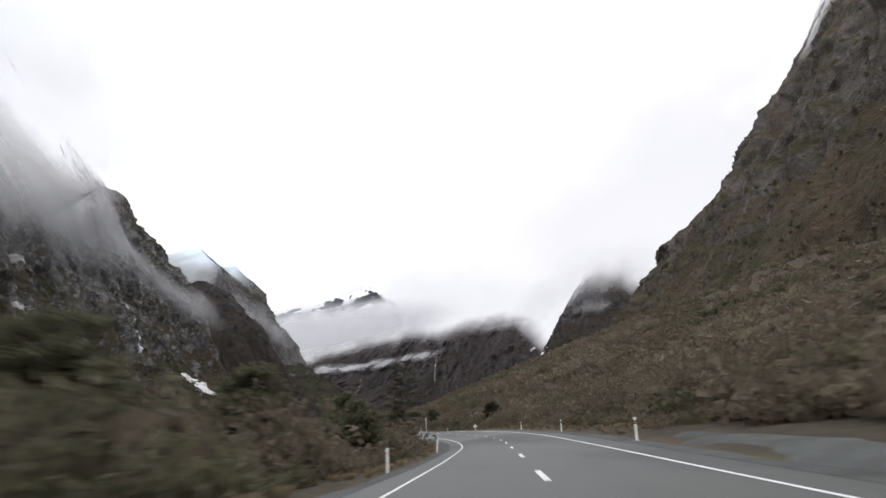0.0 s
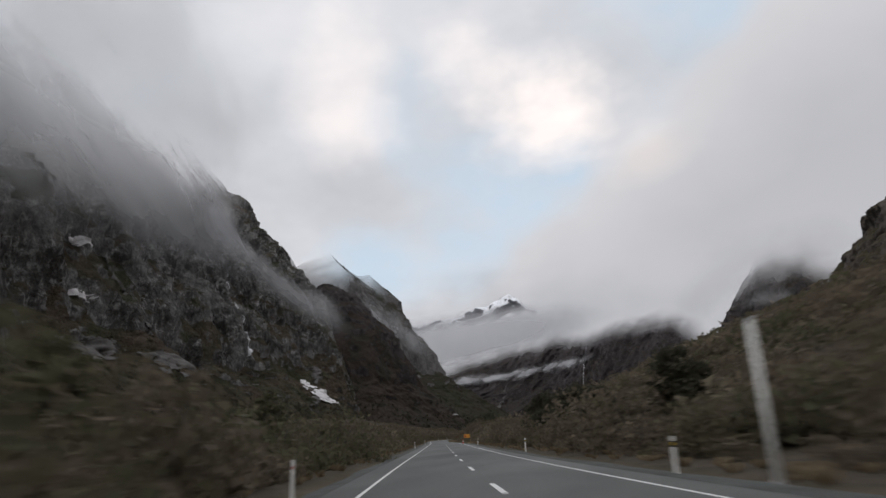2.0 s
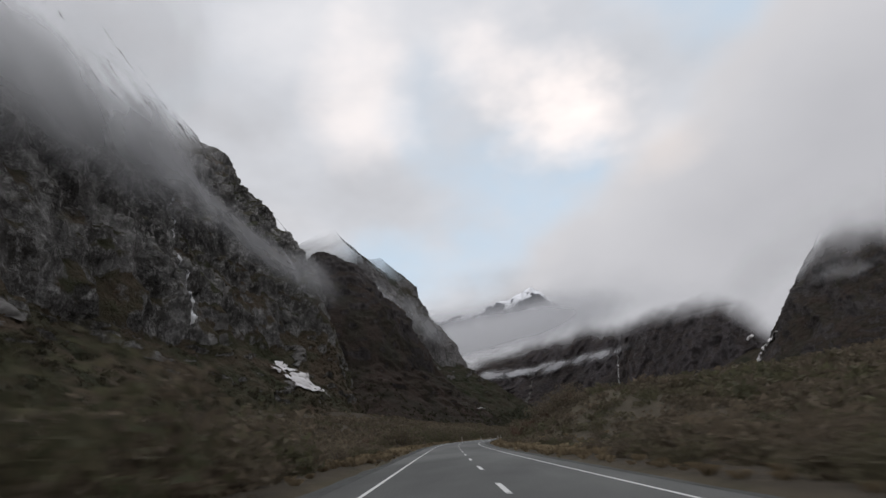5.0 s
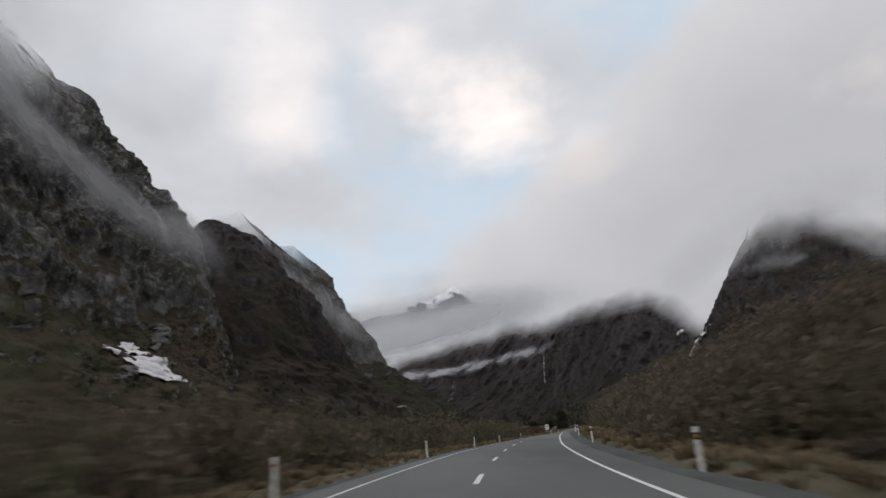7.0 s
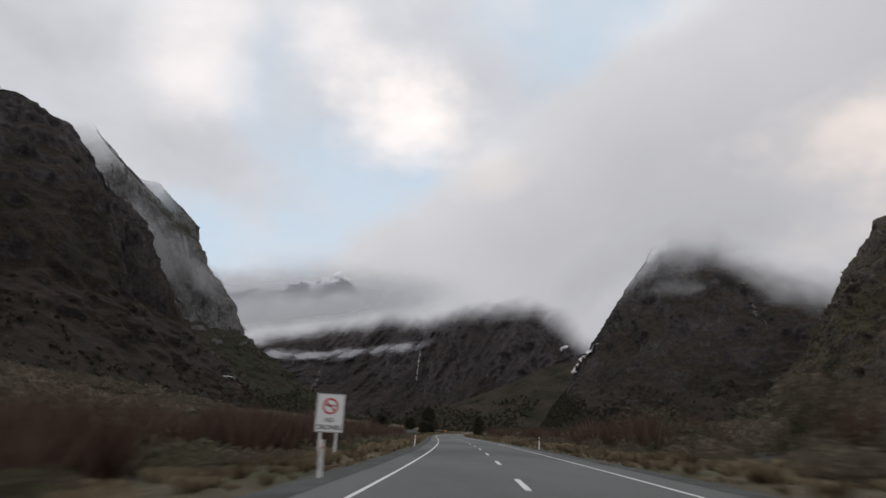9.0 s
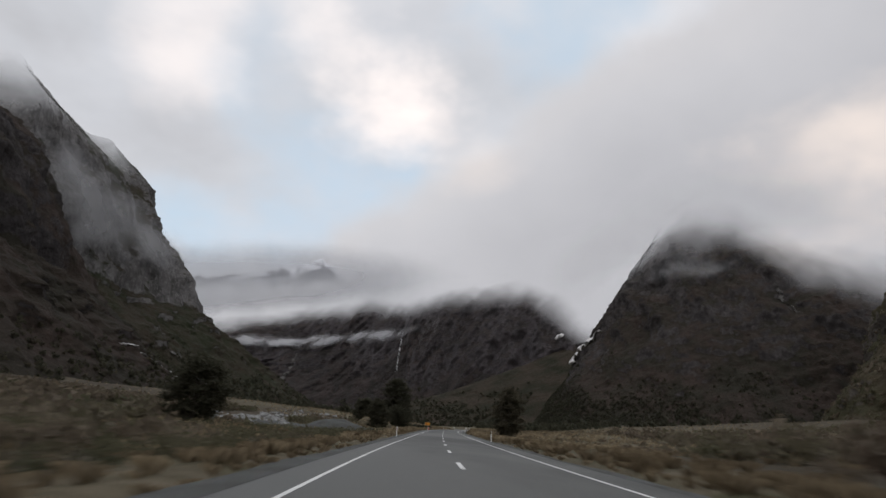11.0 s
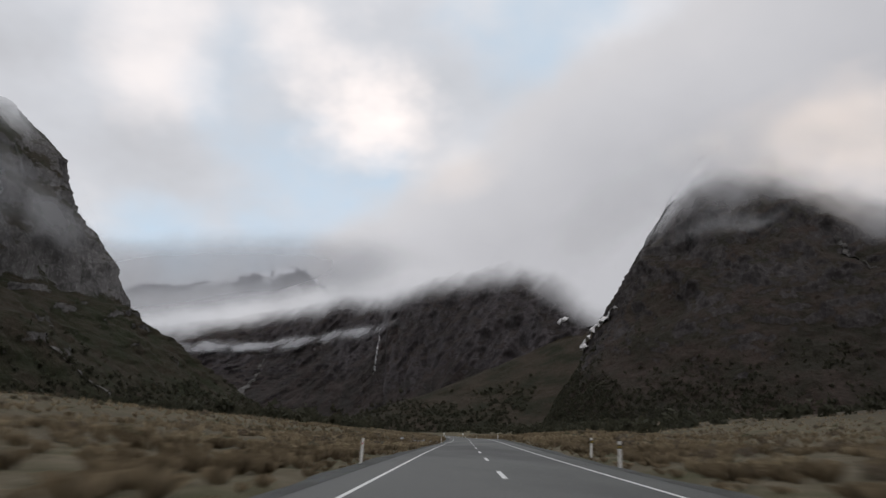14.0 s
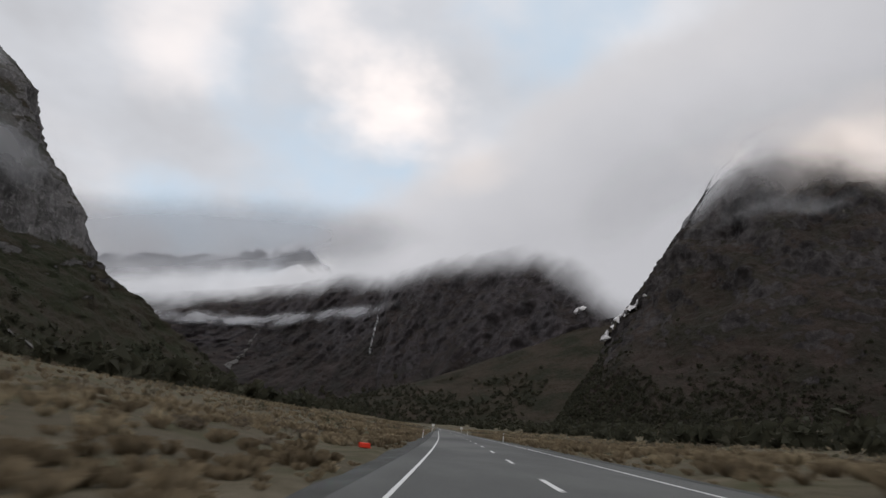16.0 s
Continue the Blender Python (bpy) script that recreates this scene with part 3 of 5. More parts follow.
me, west_wall = ribs("mountain_west", WEST_WALL, M_LEFT, 460, 220, 3, rough=1.4, gully=30, soft=75, ease=0.88)
setting("mountain_west", me, "steep wet grey rock wall streaked with scrub above scree", "mountain")
me, pillar = ribs("mountain_pillar", PILLAR, M_DARK, 190, 150, 8, rough=1.7, gully=17, back=0.35, drop=0.3, soft=50)
setting("mountain_pillar", me, "dark rounded rock buttress with scrub on its ledges", "mountain")
me, west_spur = ribs("mountain_spur", WEST_SPUR, M_SPUR, 220, 140, 14, rough=1.4, gully=26, soft=60)
setting("mountain_spur", me, "steep grey mountain spur with dark forest at its foot", "mountain")
me, far_wall = ribs("mountain_far", FAR_WALL, M_FAR, 300, 160, 21, rough=1.4, gully=40, soft=60, ease=0.4)
setting("mountain_far", me, "distant grey rock wall with gullies and thin waterfalls", "mountain")
me, east_peak = ribs("mountain_east", EAST_PEAK, M_DARK, 300, 190, 27, rough=1.2, gully=32, soft=80, ease=0.6)
setting("mountain_east", me, "dark steep mountain with forest foot and snow in a gully", "mountain")
me, fan = ribs("mountain_fan", FAN, M_FAN, 150, 70, 55, gully=11, rough=0.8, drop=0.5)
setting("mountain_fan", me, "brown scrubby debris fan below the snow gully", "mountain")
me, east_wall = ribs("mountain_slope", EAST_WALL, M_WARM, 400, 180, 34, gully=26, rough=1.3, soft=80)
setting("mountain_slope", me, "brown scrub-covered mountain slope with rock outcrops", "mountain")
me, snow_peak = ribs("mountain_snowy", SNOW_PEAK, M_PEAK, 160, 70, 41, gully=60, soft=-80)
setting("mountain_snowy", me, "far snow-streaked rocky peak above the cloud", "mountain")

# ---- ground and road ----
k = Mat("tussock_ground", rough=0.95, spec=0.1)
straw = k.mix(k.ramp(k.noise(0.05, 5, 0.6), [(0.4, 0), (0.62, 1)]), (0.15, 0.126, 0.088), (0.1, 0.084, 0.06))
straw = k.mix(k.ramp(k.noise(0.9, 5, 0.65), [(0.35, 0.0), (0.7, 1)]), straw, (0.065, 0.056, 0.034))
straw = k.mix(k.ramp(k.noise(0.22, 4, 0.6), [(0.5, 0), (0.68, 0.8)]), straw, (0.06, 0.06, 0.03))
litter = k.mix(k.ramp(k.noise(0.6, 5, 0.65), [(0.35, 0), (0.65, 1)]), (0.074, 0.06, 0.044), (0.042, 0.036, 0.027))
k.colour(k.mix(k.attribute("scrub"), straw, litter))
k.bump(k.noise(3.0, 5, 0.7), 0.25, 0.9)
M_GROUND = k.m
setting("ground", ground_mesh(M_GROUND), "tussock and scrub covered valley floor", "ground")

k = Mat("worn_chip_seal", rough=0.72, spec=0.35)
grain = k.noise(28, 3, 0.7)
patch = k.noise(0.12, 4, 0.6, stretch=(1, 0.25, 1))
col = k.mix(k.ramp(grain, [(0.3, 0.0), (0.7, 1.0)]), (0.044, 0.045, 0.041), (0.088, 0.09, 0.082))
col = k.mix(k.ramp(patch, [(0.46, 0), (0.66, 0.7)]), col, (0.038, 0.038, 0.037))
k.colour(col)
k.roughness(k.ramp(patch, [(0.4, 0.62), (0.7, 0.8)]))
k.bump(grain, 0.012, 0.6)
M_ROAD = k.m


def strip(name, y0, y1, step, edges, lift, material, crown=True):
    """A ribbon along the road between y0 and y1; edges: offsets from the centre line, left to right."""
    ys = np.arange(y0, y1 + step * 0.5, step)
    Y, D = np.meshgrid(ys, np.asarray(edges, float), indexing="ij")
    P = along(Y, D)
    P[..., 2] += lift - (0.025 * np.abs(D) if crown else 0)
    return mesh_of(name, P.reshape(-1, 3), grid_faces(len(ys), len(edges)), material)


road = setting("road", strip("road", -380, 2200, 2.0, [-4.3, -4.25, -3.15, -1.5, 0, 1.5, 3.15, 4.25, 4.3], 0.1, M_ROAD), "worn grey chip-seal two-lane road with patches", "road")
k = Mat("worn_white_paint", rough=0.6)
k.colour(k.mix(k.ramp(k.noise(9, 4, 0.7), [(0.52, 0), (0.75, 0.8)]), (0.6, 0.6, 0.58), (0.18, 0.18, 0.175)))
M_PAINT = k.m
for side in (-1, 1):
    ob = setting("edge_line", strip("edge_line", -380, 2200, 2.0, [side * LANE - 0.055, side * LANE + 0.055], 0.106, M_PAINT), "white painted edge line", "road marking")
DASH_AT = 892.5 + 16.8
for n in range(-124, 110):
    y = DASH_AT + 10 * n
    P = np.concatenate([along(np.array([y - 1.5, y, y + 1.5]), np.full(3, -0.065)), along(np.array([y - 1.5, y, y + 1.5]), np.full(3, 0.065))])
    P[:, 2] += 0.107
    c = P.mean(0)
    ob = new("dash", mesh_of("dash", P - c, [[0, 3, 4, 1], [1, 4, 5, 2]], M_PAINT, False))
    ob.location, ob.parent = c, road

# ---- shoulders, gravel, snow ----
k = Mat("gravel", rough=0.9, spec=0.2)
stone = k.voronoi(14, out="Color")
k.colour(k.mix(k.ramp(k.noise(0.5, 4, 0.6), [(0.35, 0), (0.65, 1)]), k.mix(0.25, (0.08, 0.083, 0.08), stone, "OVERLAY"), (0.05, 0.05, 0.046)))
k.bump(k.voronoi(14), 0.05, 0.8)
M_GRAVEL = k.m


def verge(y0, y1, side, reach):
    """A gravel shoulder whose outer rim wanders."""
    ys = np.arange(y0, y1, 1.5)
    rim = reach + 0.5 * fbm(np.stack([ys / 6, 0 * ys + side, 0 * ys], -1), 3, 51) + 0.5 * fbm(np.stack([ys / 40, 0 * ys + side, 0 * ys], -1), 2, 52)
    cols = []
    for f in (0, 0.35, 0.7, 1.0):
        d = side * (4.2 + (rim - 4.2) * f)
        P = along(ys, d)
        P[:, 2] += np.where(f < 0.5, 0.0, -0.05) - 0.02 * f
        if f == 1.0:
            P[:, 2] = land(P[:, 0], P[:, 1]) - 0.25
        cols.append(P)
    V = np.stack(cols, 1).reshape(-1, 3)
    F = grid_faces(len(ys), 4)
    return mesh_of("shoulder", V, F if side > 0 else F[:, ::-1], M_GRAVEL)


for side in (-1, 1):
    setting("shoulder", verge(-380, 1500, side, 5.5), "strip of dark gravel beside the seal", "road shoulder")


def flat_lot(y0, y1, d0, d1):
    Y, D = np.meshgrid(np.linspace(y0, y1, 60), np.linspace(d0, d1, 40), indexing="ij")
    X = road_x(Y) + D
    Z = land(X, Y) + 0.10 + 0.02 * fbm(np.stack([X / 3, Y / 3, 0 * X], -1).reshape(-1, 3), 2, 61).reshape(X.shape)
    e = np.minimum(np.minimum(Y - y0, y1 - Y) / 8, np.minimum(D - d0, d1 - D) / 5) + 0.6 * fbm(np.stack([X / 7, Y / 7, 0 * X], -1).reshape(-1, 3), 3, 63).reshape(X.shape)
    Z = Z - 0.6 * (1 - smooth(0, 0.5, e))
    return mesh_of("gravel_clearing", np.stack([X, Y, Z], -1).reshape(-1, 3), grid_faces(60, 40)[:, ::-1], M_GRAVEL)


setting("gravel_layby", flat_lot(-74, -44, 4.4, 9.5), "grey gravel layby beside the road", "ground")
setting("gravel_clearing", flat_lot(858, 908, -44, -12), "grey gravel clearing beside the road", "ground")

k = Mat("old_snow", rough=0.6, spec=0.3)
k.colour(k.mix(k.ramp(k.noise(0.12, 5, 0.6), [(0.35, 0), (0.75, 0.6)]), (0.62, 0.6, 0.6), (0.3, 0.28, 0.27)))
k.bump(k.noise(0.5, 4), 0.12, 0.4)
M_SNOW = k.m
k = Mat("falling_water", rough=0.4, spec=0.4)
k.colour(k.mix(k.ramp(k.noise(0.2, 4, 0.7), [(0.4, 0), (0.7, 0.9)]), (0.52, 0.52, 0.53), (0.2, 0.2, 0.2)))
M_WATER = k.m


def on_surface(surface, target, v_top=0.9):
    """Where the surface comes nearest to a place."""
    A, B = np.meshgrid(np.linspace(0, 1, 160), np.linspace(0.0, v_top, 120), indexing="ij")
    P = surface(A, B)
    i = np.argmin(((P - np.array(target)) ** 2).sum(-1))
    return A.ravel()[i], B.ravel()[i]


def calm(P, times=3):
    """A grid of points with its small bumps smoothed away."""
    for _ in range(times):
        for axis in (0, 1):
            Q = np.moveaxis(P, axis, 0).copy()
            Q[1:-1] = (Q[:-2] + Q[1:-1] + Q[2:]) / 3
            P = np.moveaxis(Q, 0, axis)
    return P


def patch(name, surface, target, wide, high, lean, material, label, seed, category, ragged=0.7, lift=1.6):
    """A thin layer on a mountain side: wide x high metres round the target, leaning sideways by lean per metre up."""
    u0, v0 = on_surface(surface, target)
    e = 0.01
    du = np.linalg.norm(surface(u0 + e, v0) - surface(u0 - e, v0)) / (2 * e)
    dv = np.linalg.norm(surface(u0, min(v0 + e, 1)) - surface(u0, max(v0 - e, 0))) / (2 * e)
    S, T = np.meshgrid(np.linspace(-1.3, 1.3, 110), np.linspace(-1.2, 1.2, 110), indexing="ij")
    a = S * wide / 2 + lean * T * high / 2
    U_, V_ = np.clip(u0 + a / du, 0, 1), np.clip(v0 + T * high / 2 / dv, 0.002, 0.99)
    P = calm(surface(U_, V_))
    n = np.cross(np.gradient(P, axis=0), np.gradient(P, axis=1))
    n /= np.linalg.norm(n, axis=-1, keepdims=True) + 1e-9
    centre = surface(u0, v0)
    out = np.array([-centre[0], 0, 60.0])
    n = np.where((n @ out)[..., None] < 0, -n, n)
    P = P + n * lift
    q = np.stack([S * 2.0, T * 2.0, 0 * S + seed], -1).reshape(-1, 3)
    mask = 0.9 - np.sqrt(S**2 + T**2) + ragged * fbm(q, 5, seed, 0.6).reshape(S.shape)
    F = grid_faces(110, 110)
    keep = mask.ravel()[F].min(1) > 0
    return setting(name, mesh_of(name, P.reshape(-1, 3), F[keep], material), label, category)


def stripe(name, surface, line, wide, material, label, seed, category, wander=0.6, lift=1.5, breaks=0.0):
    """A ragged band that runs over a mountain side through the places of the line; wide: its widths there in metres."""
    uv = np.array([on_surface(surface, p) for p in line])
    k = np.arange(len(line))
    n = 40 * (len(line) - 1)
    t = np.linspace(0, len(line) - 1, n)
    u, v, w = (np.interp(t, k, q) for q in (uv[:, 0], uv[:, 1], np.asarray(wide, float)))
    q = np.stack([t * 4, 0 * t + seed, 0 * t], -1)
    du = np.linalg.norm(surface(u + 0.005, v) - surface(u - 0.005, v), axis=-1) / 0.01
    u = u + wander * w * fbm(q, 3, seed) / du
    w = w * np.clip(0.75 + 0.9 * fbm(q * 1.7 + 5, 3, seed + 1), 0.12, 1.6) * smooth(0, 0.15, t) * smooth(0, 0.15, t[-1] - t)
    S = np.linspace(-0.5, 0.5, 7)
    P = surface(u[:, None] + w[:, None] * S[None] / du[:, None], np.repeat(v[:, None], 7, 1))
    m = np.cross(np.gradient(P, axis=0), np.gradient(P, axis=1))
    m /= np.linalg.norm(m, axis=-1, keepdims=True) + 1e-9
    out = np.array([-P[n // 2, 3, 0], -400.0, 100.0])
    P = P + np.where((m @ out)[..., None] < 0, -m, m) * lift
    F = grid_faces(n, 7)
    keep = fbm(q * 2.3 + 9, 3, seed + 2)[F[:, 0] // 7] > breaks - 1
    return setting(name, mesh_of(name, P.reshape(-1, 3), F[keep], material), label, category)


k = Mat("pale_scree", rough=0.9, spec=0.15)
k.colour(k.mix(k.ramp(k.noise(0.15, 5, 0.7), [(0.35, 0), (0.65, 1)]), (0.125, 0.119, 0.113), (0.055, 0.05, 0.046)))
k.bump(k.noise(0.6, 4), 0.8, 0.6)
M_SCREE = k.m
AVALANCHE, GULLY, STREAM = "dirty old avalanche snow in the gully", "white snow in a steep gully", "thin stream running down the rock wall"
patch("snow_patch", west_wall, (-275, 848, 70), 84, 54, -0.35, M_SNOW, AVALANCHE, 5, "snow", 0.85, 2.0)
patch("snow_patch", west_wall, (-300, 868, 90), 24, 40, 0.3, M_SNOW, AVALANCHE, 3, "snow", 0.9, 2.2)
stripe("scree_stripe", west_wall, [(-318, 930, 124), (-306, 912, 108), (-296, 890, 92)], (24, 20, 14), M_SCREE, "pale scree above the old snow", 8, "scree", 0.5, 2.0)
stripe("scree_stripe", west_wall, [(-272, 822, 62), (-264, 790, 50), (-262, 750, 40)], (16, 12, 8), M_SCREE, "pale scree below the old snow", 4, "scree", 0.5, 2.0)
stripe("snow_patch", pillar, [(-180, 1222, 42), (-170, 1260, 30), (-156, 1300, 14)], (4, 6, 8), M_SNOW, "thin strip of old snow at the slope's foot", 7, "snow", 0.3, 1.5)
stripe("snow_patch", east_peak, [(402, 2004, 146), (418, 2000, 172), (449, 1968, 214)], (20, 28, 14), M_SNOW, GULLY, 9, "snow", 0.2, 6)
patch("snow_patch", far_wall, (468, 2235, 218), 22, 16, 0.8, M_SNOW, "small snow patch under the rock wall", 11, "snow", 0.5, 4)
patch("scree_patch", far_wall, (432, 2200, 114), 16, 36, -0.7, M_SCREE, "pale scree at the gully's foot", 12, "scree", 0.8, 3)
for place_at, wide, high in (((-478, 560, 255), 26, 14), ((-457, 540, 232), 18, 8), ((-368, 470, 127), 20, 10), ((-335, 440, 87), 26, 7)):
    patch("snow_patch", west_wall, place_at, wide, high, -0.5, M_SNOW, "small snow patch on a ledge", 30 + wide, "snow", 0.9, 2.0)
patch("snow_patch", west_wall, (-470, 890, 295), 18, 7, 0.4, M_SNOW, "small snow patch on a ledge", 13, "snow", 0.7, 2.5)
stripe("waterfall", far_wall, [(152, 2930, 290), (140, 2850, 230), (120, 2730, 157)], (3, 3, 4), M_WATER, "thin white waterfall down the rock wall", 15, "waterfall", 0.6, 3)
stripe("stream", west_wall, [(-483, 879, 296), (-430, 830, 225), (-389, 773, 168), (-338, 754, 81)], (1.6, 2.2, 2.2, 2.6), M_WATER, STREAM, 17, "stream", 1.2, 1.5, 0.7)
stripe("stream", west_wall, [(-463, 931, 261), (-400, 870, 170), (-334, 798, 67)], (6, 7, 10), M_SCREE, STREAM, 18, "stream", 1.2, 1.5, 0.7)
stripe("stream", west_wall, [(-387, 538, 205), (-332, 499, 116), (-307, 510, 72)], (3, 6, 9), M_SCREE, STREAM, 16, "stream", 1.2, 1.5, 0.7)
for place_at, wide, high in (((-280, 430, 66), 62, 34), ((-272, 500, 58), 50, 30)):
    patch("scree_patch", west_wall, place_at, wide, high, 0.6, M_SCREE, "grey scree fan under the rock wall", 21 + high, "scree", 0.7, 0.8)
stripe("scree_stripe", west_spur, [(-269, 1741, 133), (-229, 1758, 94), (-179, 1763, 38)], (5, 8, 7), M_SCREE, "pale scree stripe down the slope", 19, "scree", 0.8, 1.5, 0.7)
stripe("scree_stripe", far_wall, [(-205, 3383, 237), (-225, 3260, 170), (-251, 3140, 101)], (8, 14, 22), M_SCREE, "pale scree stripe down the slope", 22, "scree", 0.8, 2, 0.6)
stripe("scree_stripe", east_peak, [(690, 1760, 285), (681, 1744, 249), (700, 1700, 205)], (6, 10, 6), M_SCREE, "pale rock stripe down the slope", 20, "scree", 0.8, 2, 0.6)

# ---- roadside things ----
k = Mat("marker_white", rough=0.5)
k.colour(k.mix(k.ramp(k.noise(6, 4, 0.7), [(0.5, 0), (0.8, 0.6)]), (0.66, 0.65, 0.62), (0.32, 0.3, 0.27)))
M_WHITE = k.m
M_BLACK = Mat("black_band", rough=0.6).colour((0.02, 0.02, 0.022)).m
M_RED = Mat("red_reflector", rough=0.3).colour((0.45, 0.03, 0.025)).m
M_YELLOW = Mat("yellow_reflector", rough=0.3).colour((0.6, 0.4, 0.03)).m
k = Mat("galvanised_steel", rough=0.5, metal=0.7)
k.colour(k.mix(k.ramp(k.noise(5, 4, 0.6), [(0.4, 0), (0.6, 1)]), (0.4, 0.4, 0.41), (0.28, 0.28, 0.29)))
M_STEEL = k.m


def marker_post(right):
    """A flat plastic edge-marker post with its band and reflector."""
    ob = thing("marker_post", "white plastic road edge marker post with reflector", "marker post", "edge marker posts")
    bm = bmesh.new()
    box(bm, 0, 0, 0.47, 0.105, 0.05, 1.02, 0.014)
    part("post", bm, M_WHITE, ob)
    if right:
        bm = bmesh.new()
        box(bm, 0, 0, 0.80, 0.112, 0.056, 0.16, 0.008)
        part("band", bm, M_BLACK, ob, "black band")
    bm = bmesh.new()
    box(bm, 0, -0.031, 0.80, 0.045, 0.008, 0.075, 0.003)
    part("reflector", bm, M_YELLOW if right else M_RED, ob)
    bm = bmesh.new()
    box(bm, 0, 0, 0.985, 0.115, 0.06, 0.03, 0.01)
    part("cap", bm, M_WHITE, ob)
    return ob


def stand(d, y, turn=0.0, lean=0.0, sink=0.0):
    """The pose of a thing on the ground d metres right of the centre line."""
    P = along(y, d)
    heading = math.degrees(math.atan2(float(road_x(y - 3) - road_x(y + 3)), 6.0))
    z = float(land(P[0], P[1])) - sink
    if abs(d) < 6.2:
        z = max(z, float(P[2]) - 0.10 - sink)
    return pose(float(P[0]), float(P[1]), z, 0, lean, heading + turn)


LEFT_POSTS = [(-47, 5.4), (-20, 5.2), (9, 5.0), (36, 4.9), (69, 4.9), (93, 5.2), (178, 4.9), (266, 5.0), (460, 5.1), (484, 5.0), (507, 4.9), (531, 4.9), (560, 4.6), (622, 4.8), (660, 4.9),
              (837, 4.6), (945, 5.0), (1038, 5.0), (1129, 5.0), (1222, 5.0), (1322, 5.0)]
RIGHT_POSTS = [-47, -21, 5, 64, 92, 126.4, 178, 430, 459, 484, 506, 533, 560, 657, 838, 944.5, 1037, 1046, 1126, 1228, 1330]
rng = random.Random(5)
first = marker_post(False)
place(first, stand(-LEFT_POSTS[0][1], LEFT_POSTS[0][0]))
for y, d in LEFT_POSTS[1:]:
    copy_thing(first, scaled(stand(-d, y, rng.uniform(-8, 8), rng.uniform(-2.5, 2.5))))
first = marker_post(True)
place(first, stand(4.9, RIGHT_POSTS[0]))
for y in RIGHT_POSTS[1:]:
    copy_thing(first, scaled(stand(5.6 if y in (1046, 126.4) else 4.9, y, rng.uniform(-8, 8), rng.uniform(-2.5, 2.5))))

ob = thing("marker_post", "white marker post carrying a small white plate", "marker post", "", stand(4.9, 40))
bm = bmesh.new()
box(bm, 0, 0, 0.5, 0.11, 0.06, 1.04, 0.012)
part("post", bm, M_WHITE, ob)
bm = bmesh.new()
box(bm, 0, -0.045, 0.72, 0.62, 0.02, 0.24, 0.006)
part("plate", bm, M_WHITE, ob, "small white rectangular plate")
bm = bmesh.new()
box(bm, 0, 0, 1.08, 0.16, 0.03, 0.12, 0.02)
part("reflector", bm, M_WHITE, ob)

ob = thing("pole", "tall white painted pole at the road's edge", "pole", "", stand(5.3, 87.7))
bm = bmesh.new()
tube(bm, (0, 0, -0.2), (0, 0, 3.25), 0.075, 0.07, 14)
part("shaft", bm, M_WHITE, ob, smooth_shade=True)
bm = bmesh.new()
tube(bm, (0, 0, 3.25), (0, 0, 3.3), 0.085, 0.06, 14)
part("cap", bm, M_STEEL, ob, "grey metal cap")
bm = bmesh.new()
tube(bm, (0, 0, 0.0), (0, 0, 0.08), 0.12, 0.1, 14)
part("collar", bm, M_STEEL, ob)

# roadworks boards hung from a cantilever arm
k = Mat("orange_board", rough=0.5)
k.colour(k.mix(k.ramp(k.noise(3, 4, 0.6), [(0.45, 0), (0.75, 0.5)]), (0.62, 0.27, 0.02), (0.4, 0.17, 0.02)))
M_ORANGE = k.m
M_DISC = Mat("dull_red_disc", rough=0.5).colour((0.26, 0.03, 0.035)).m
M_FRAME = Mat("tan_steel_frame", rough=0.55, metal=0.2).colour((0.36, 0.26, 0.13)).m
k = Mat("sand_bag", rough=0.9)
k.colour(k.mix(k.noise(9, 4, 0.6), (0.32, 0.24, 0.14), (0.2, 0.15, 0.09)))
M_BAG = k.m


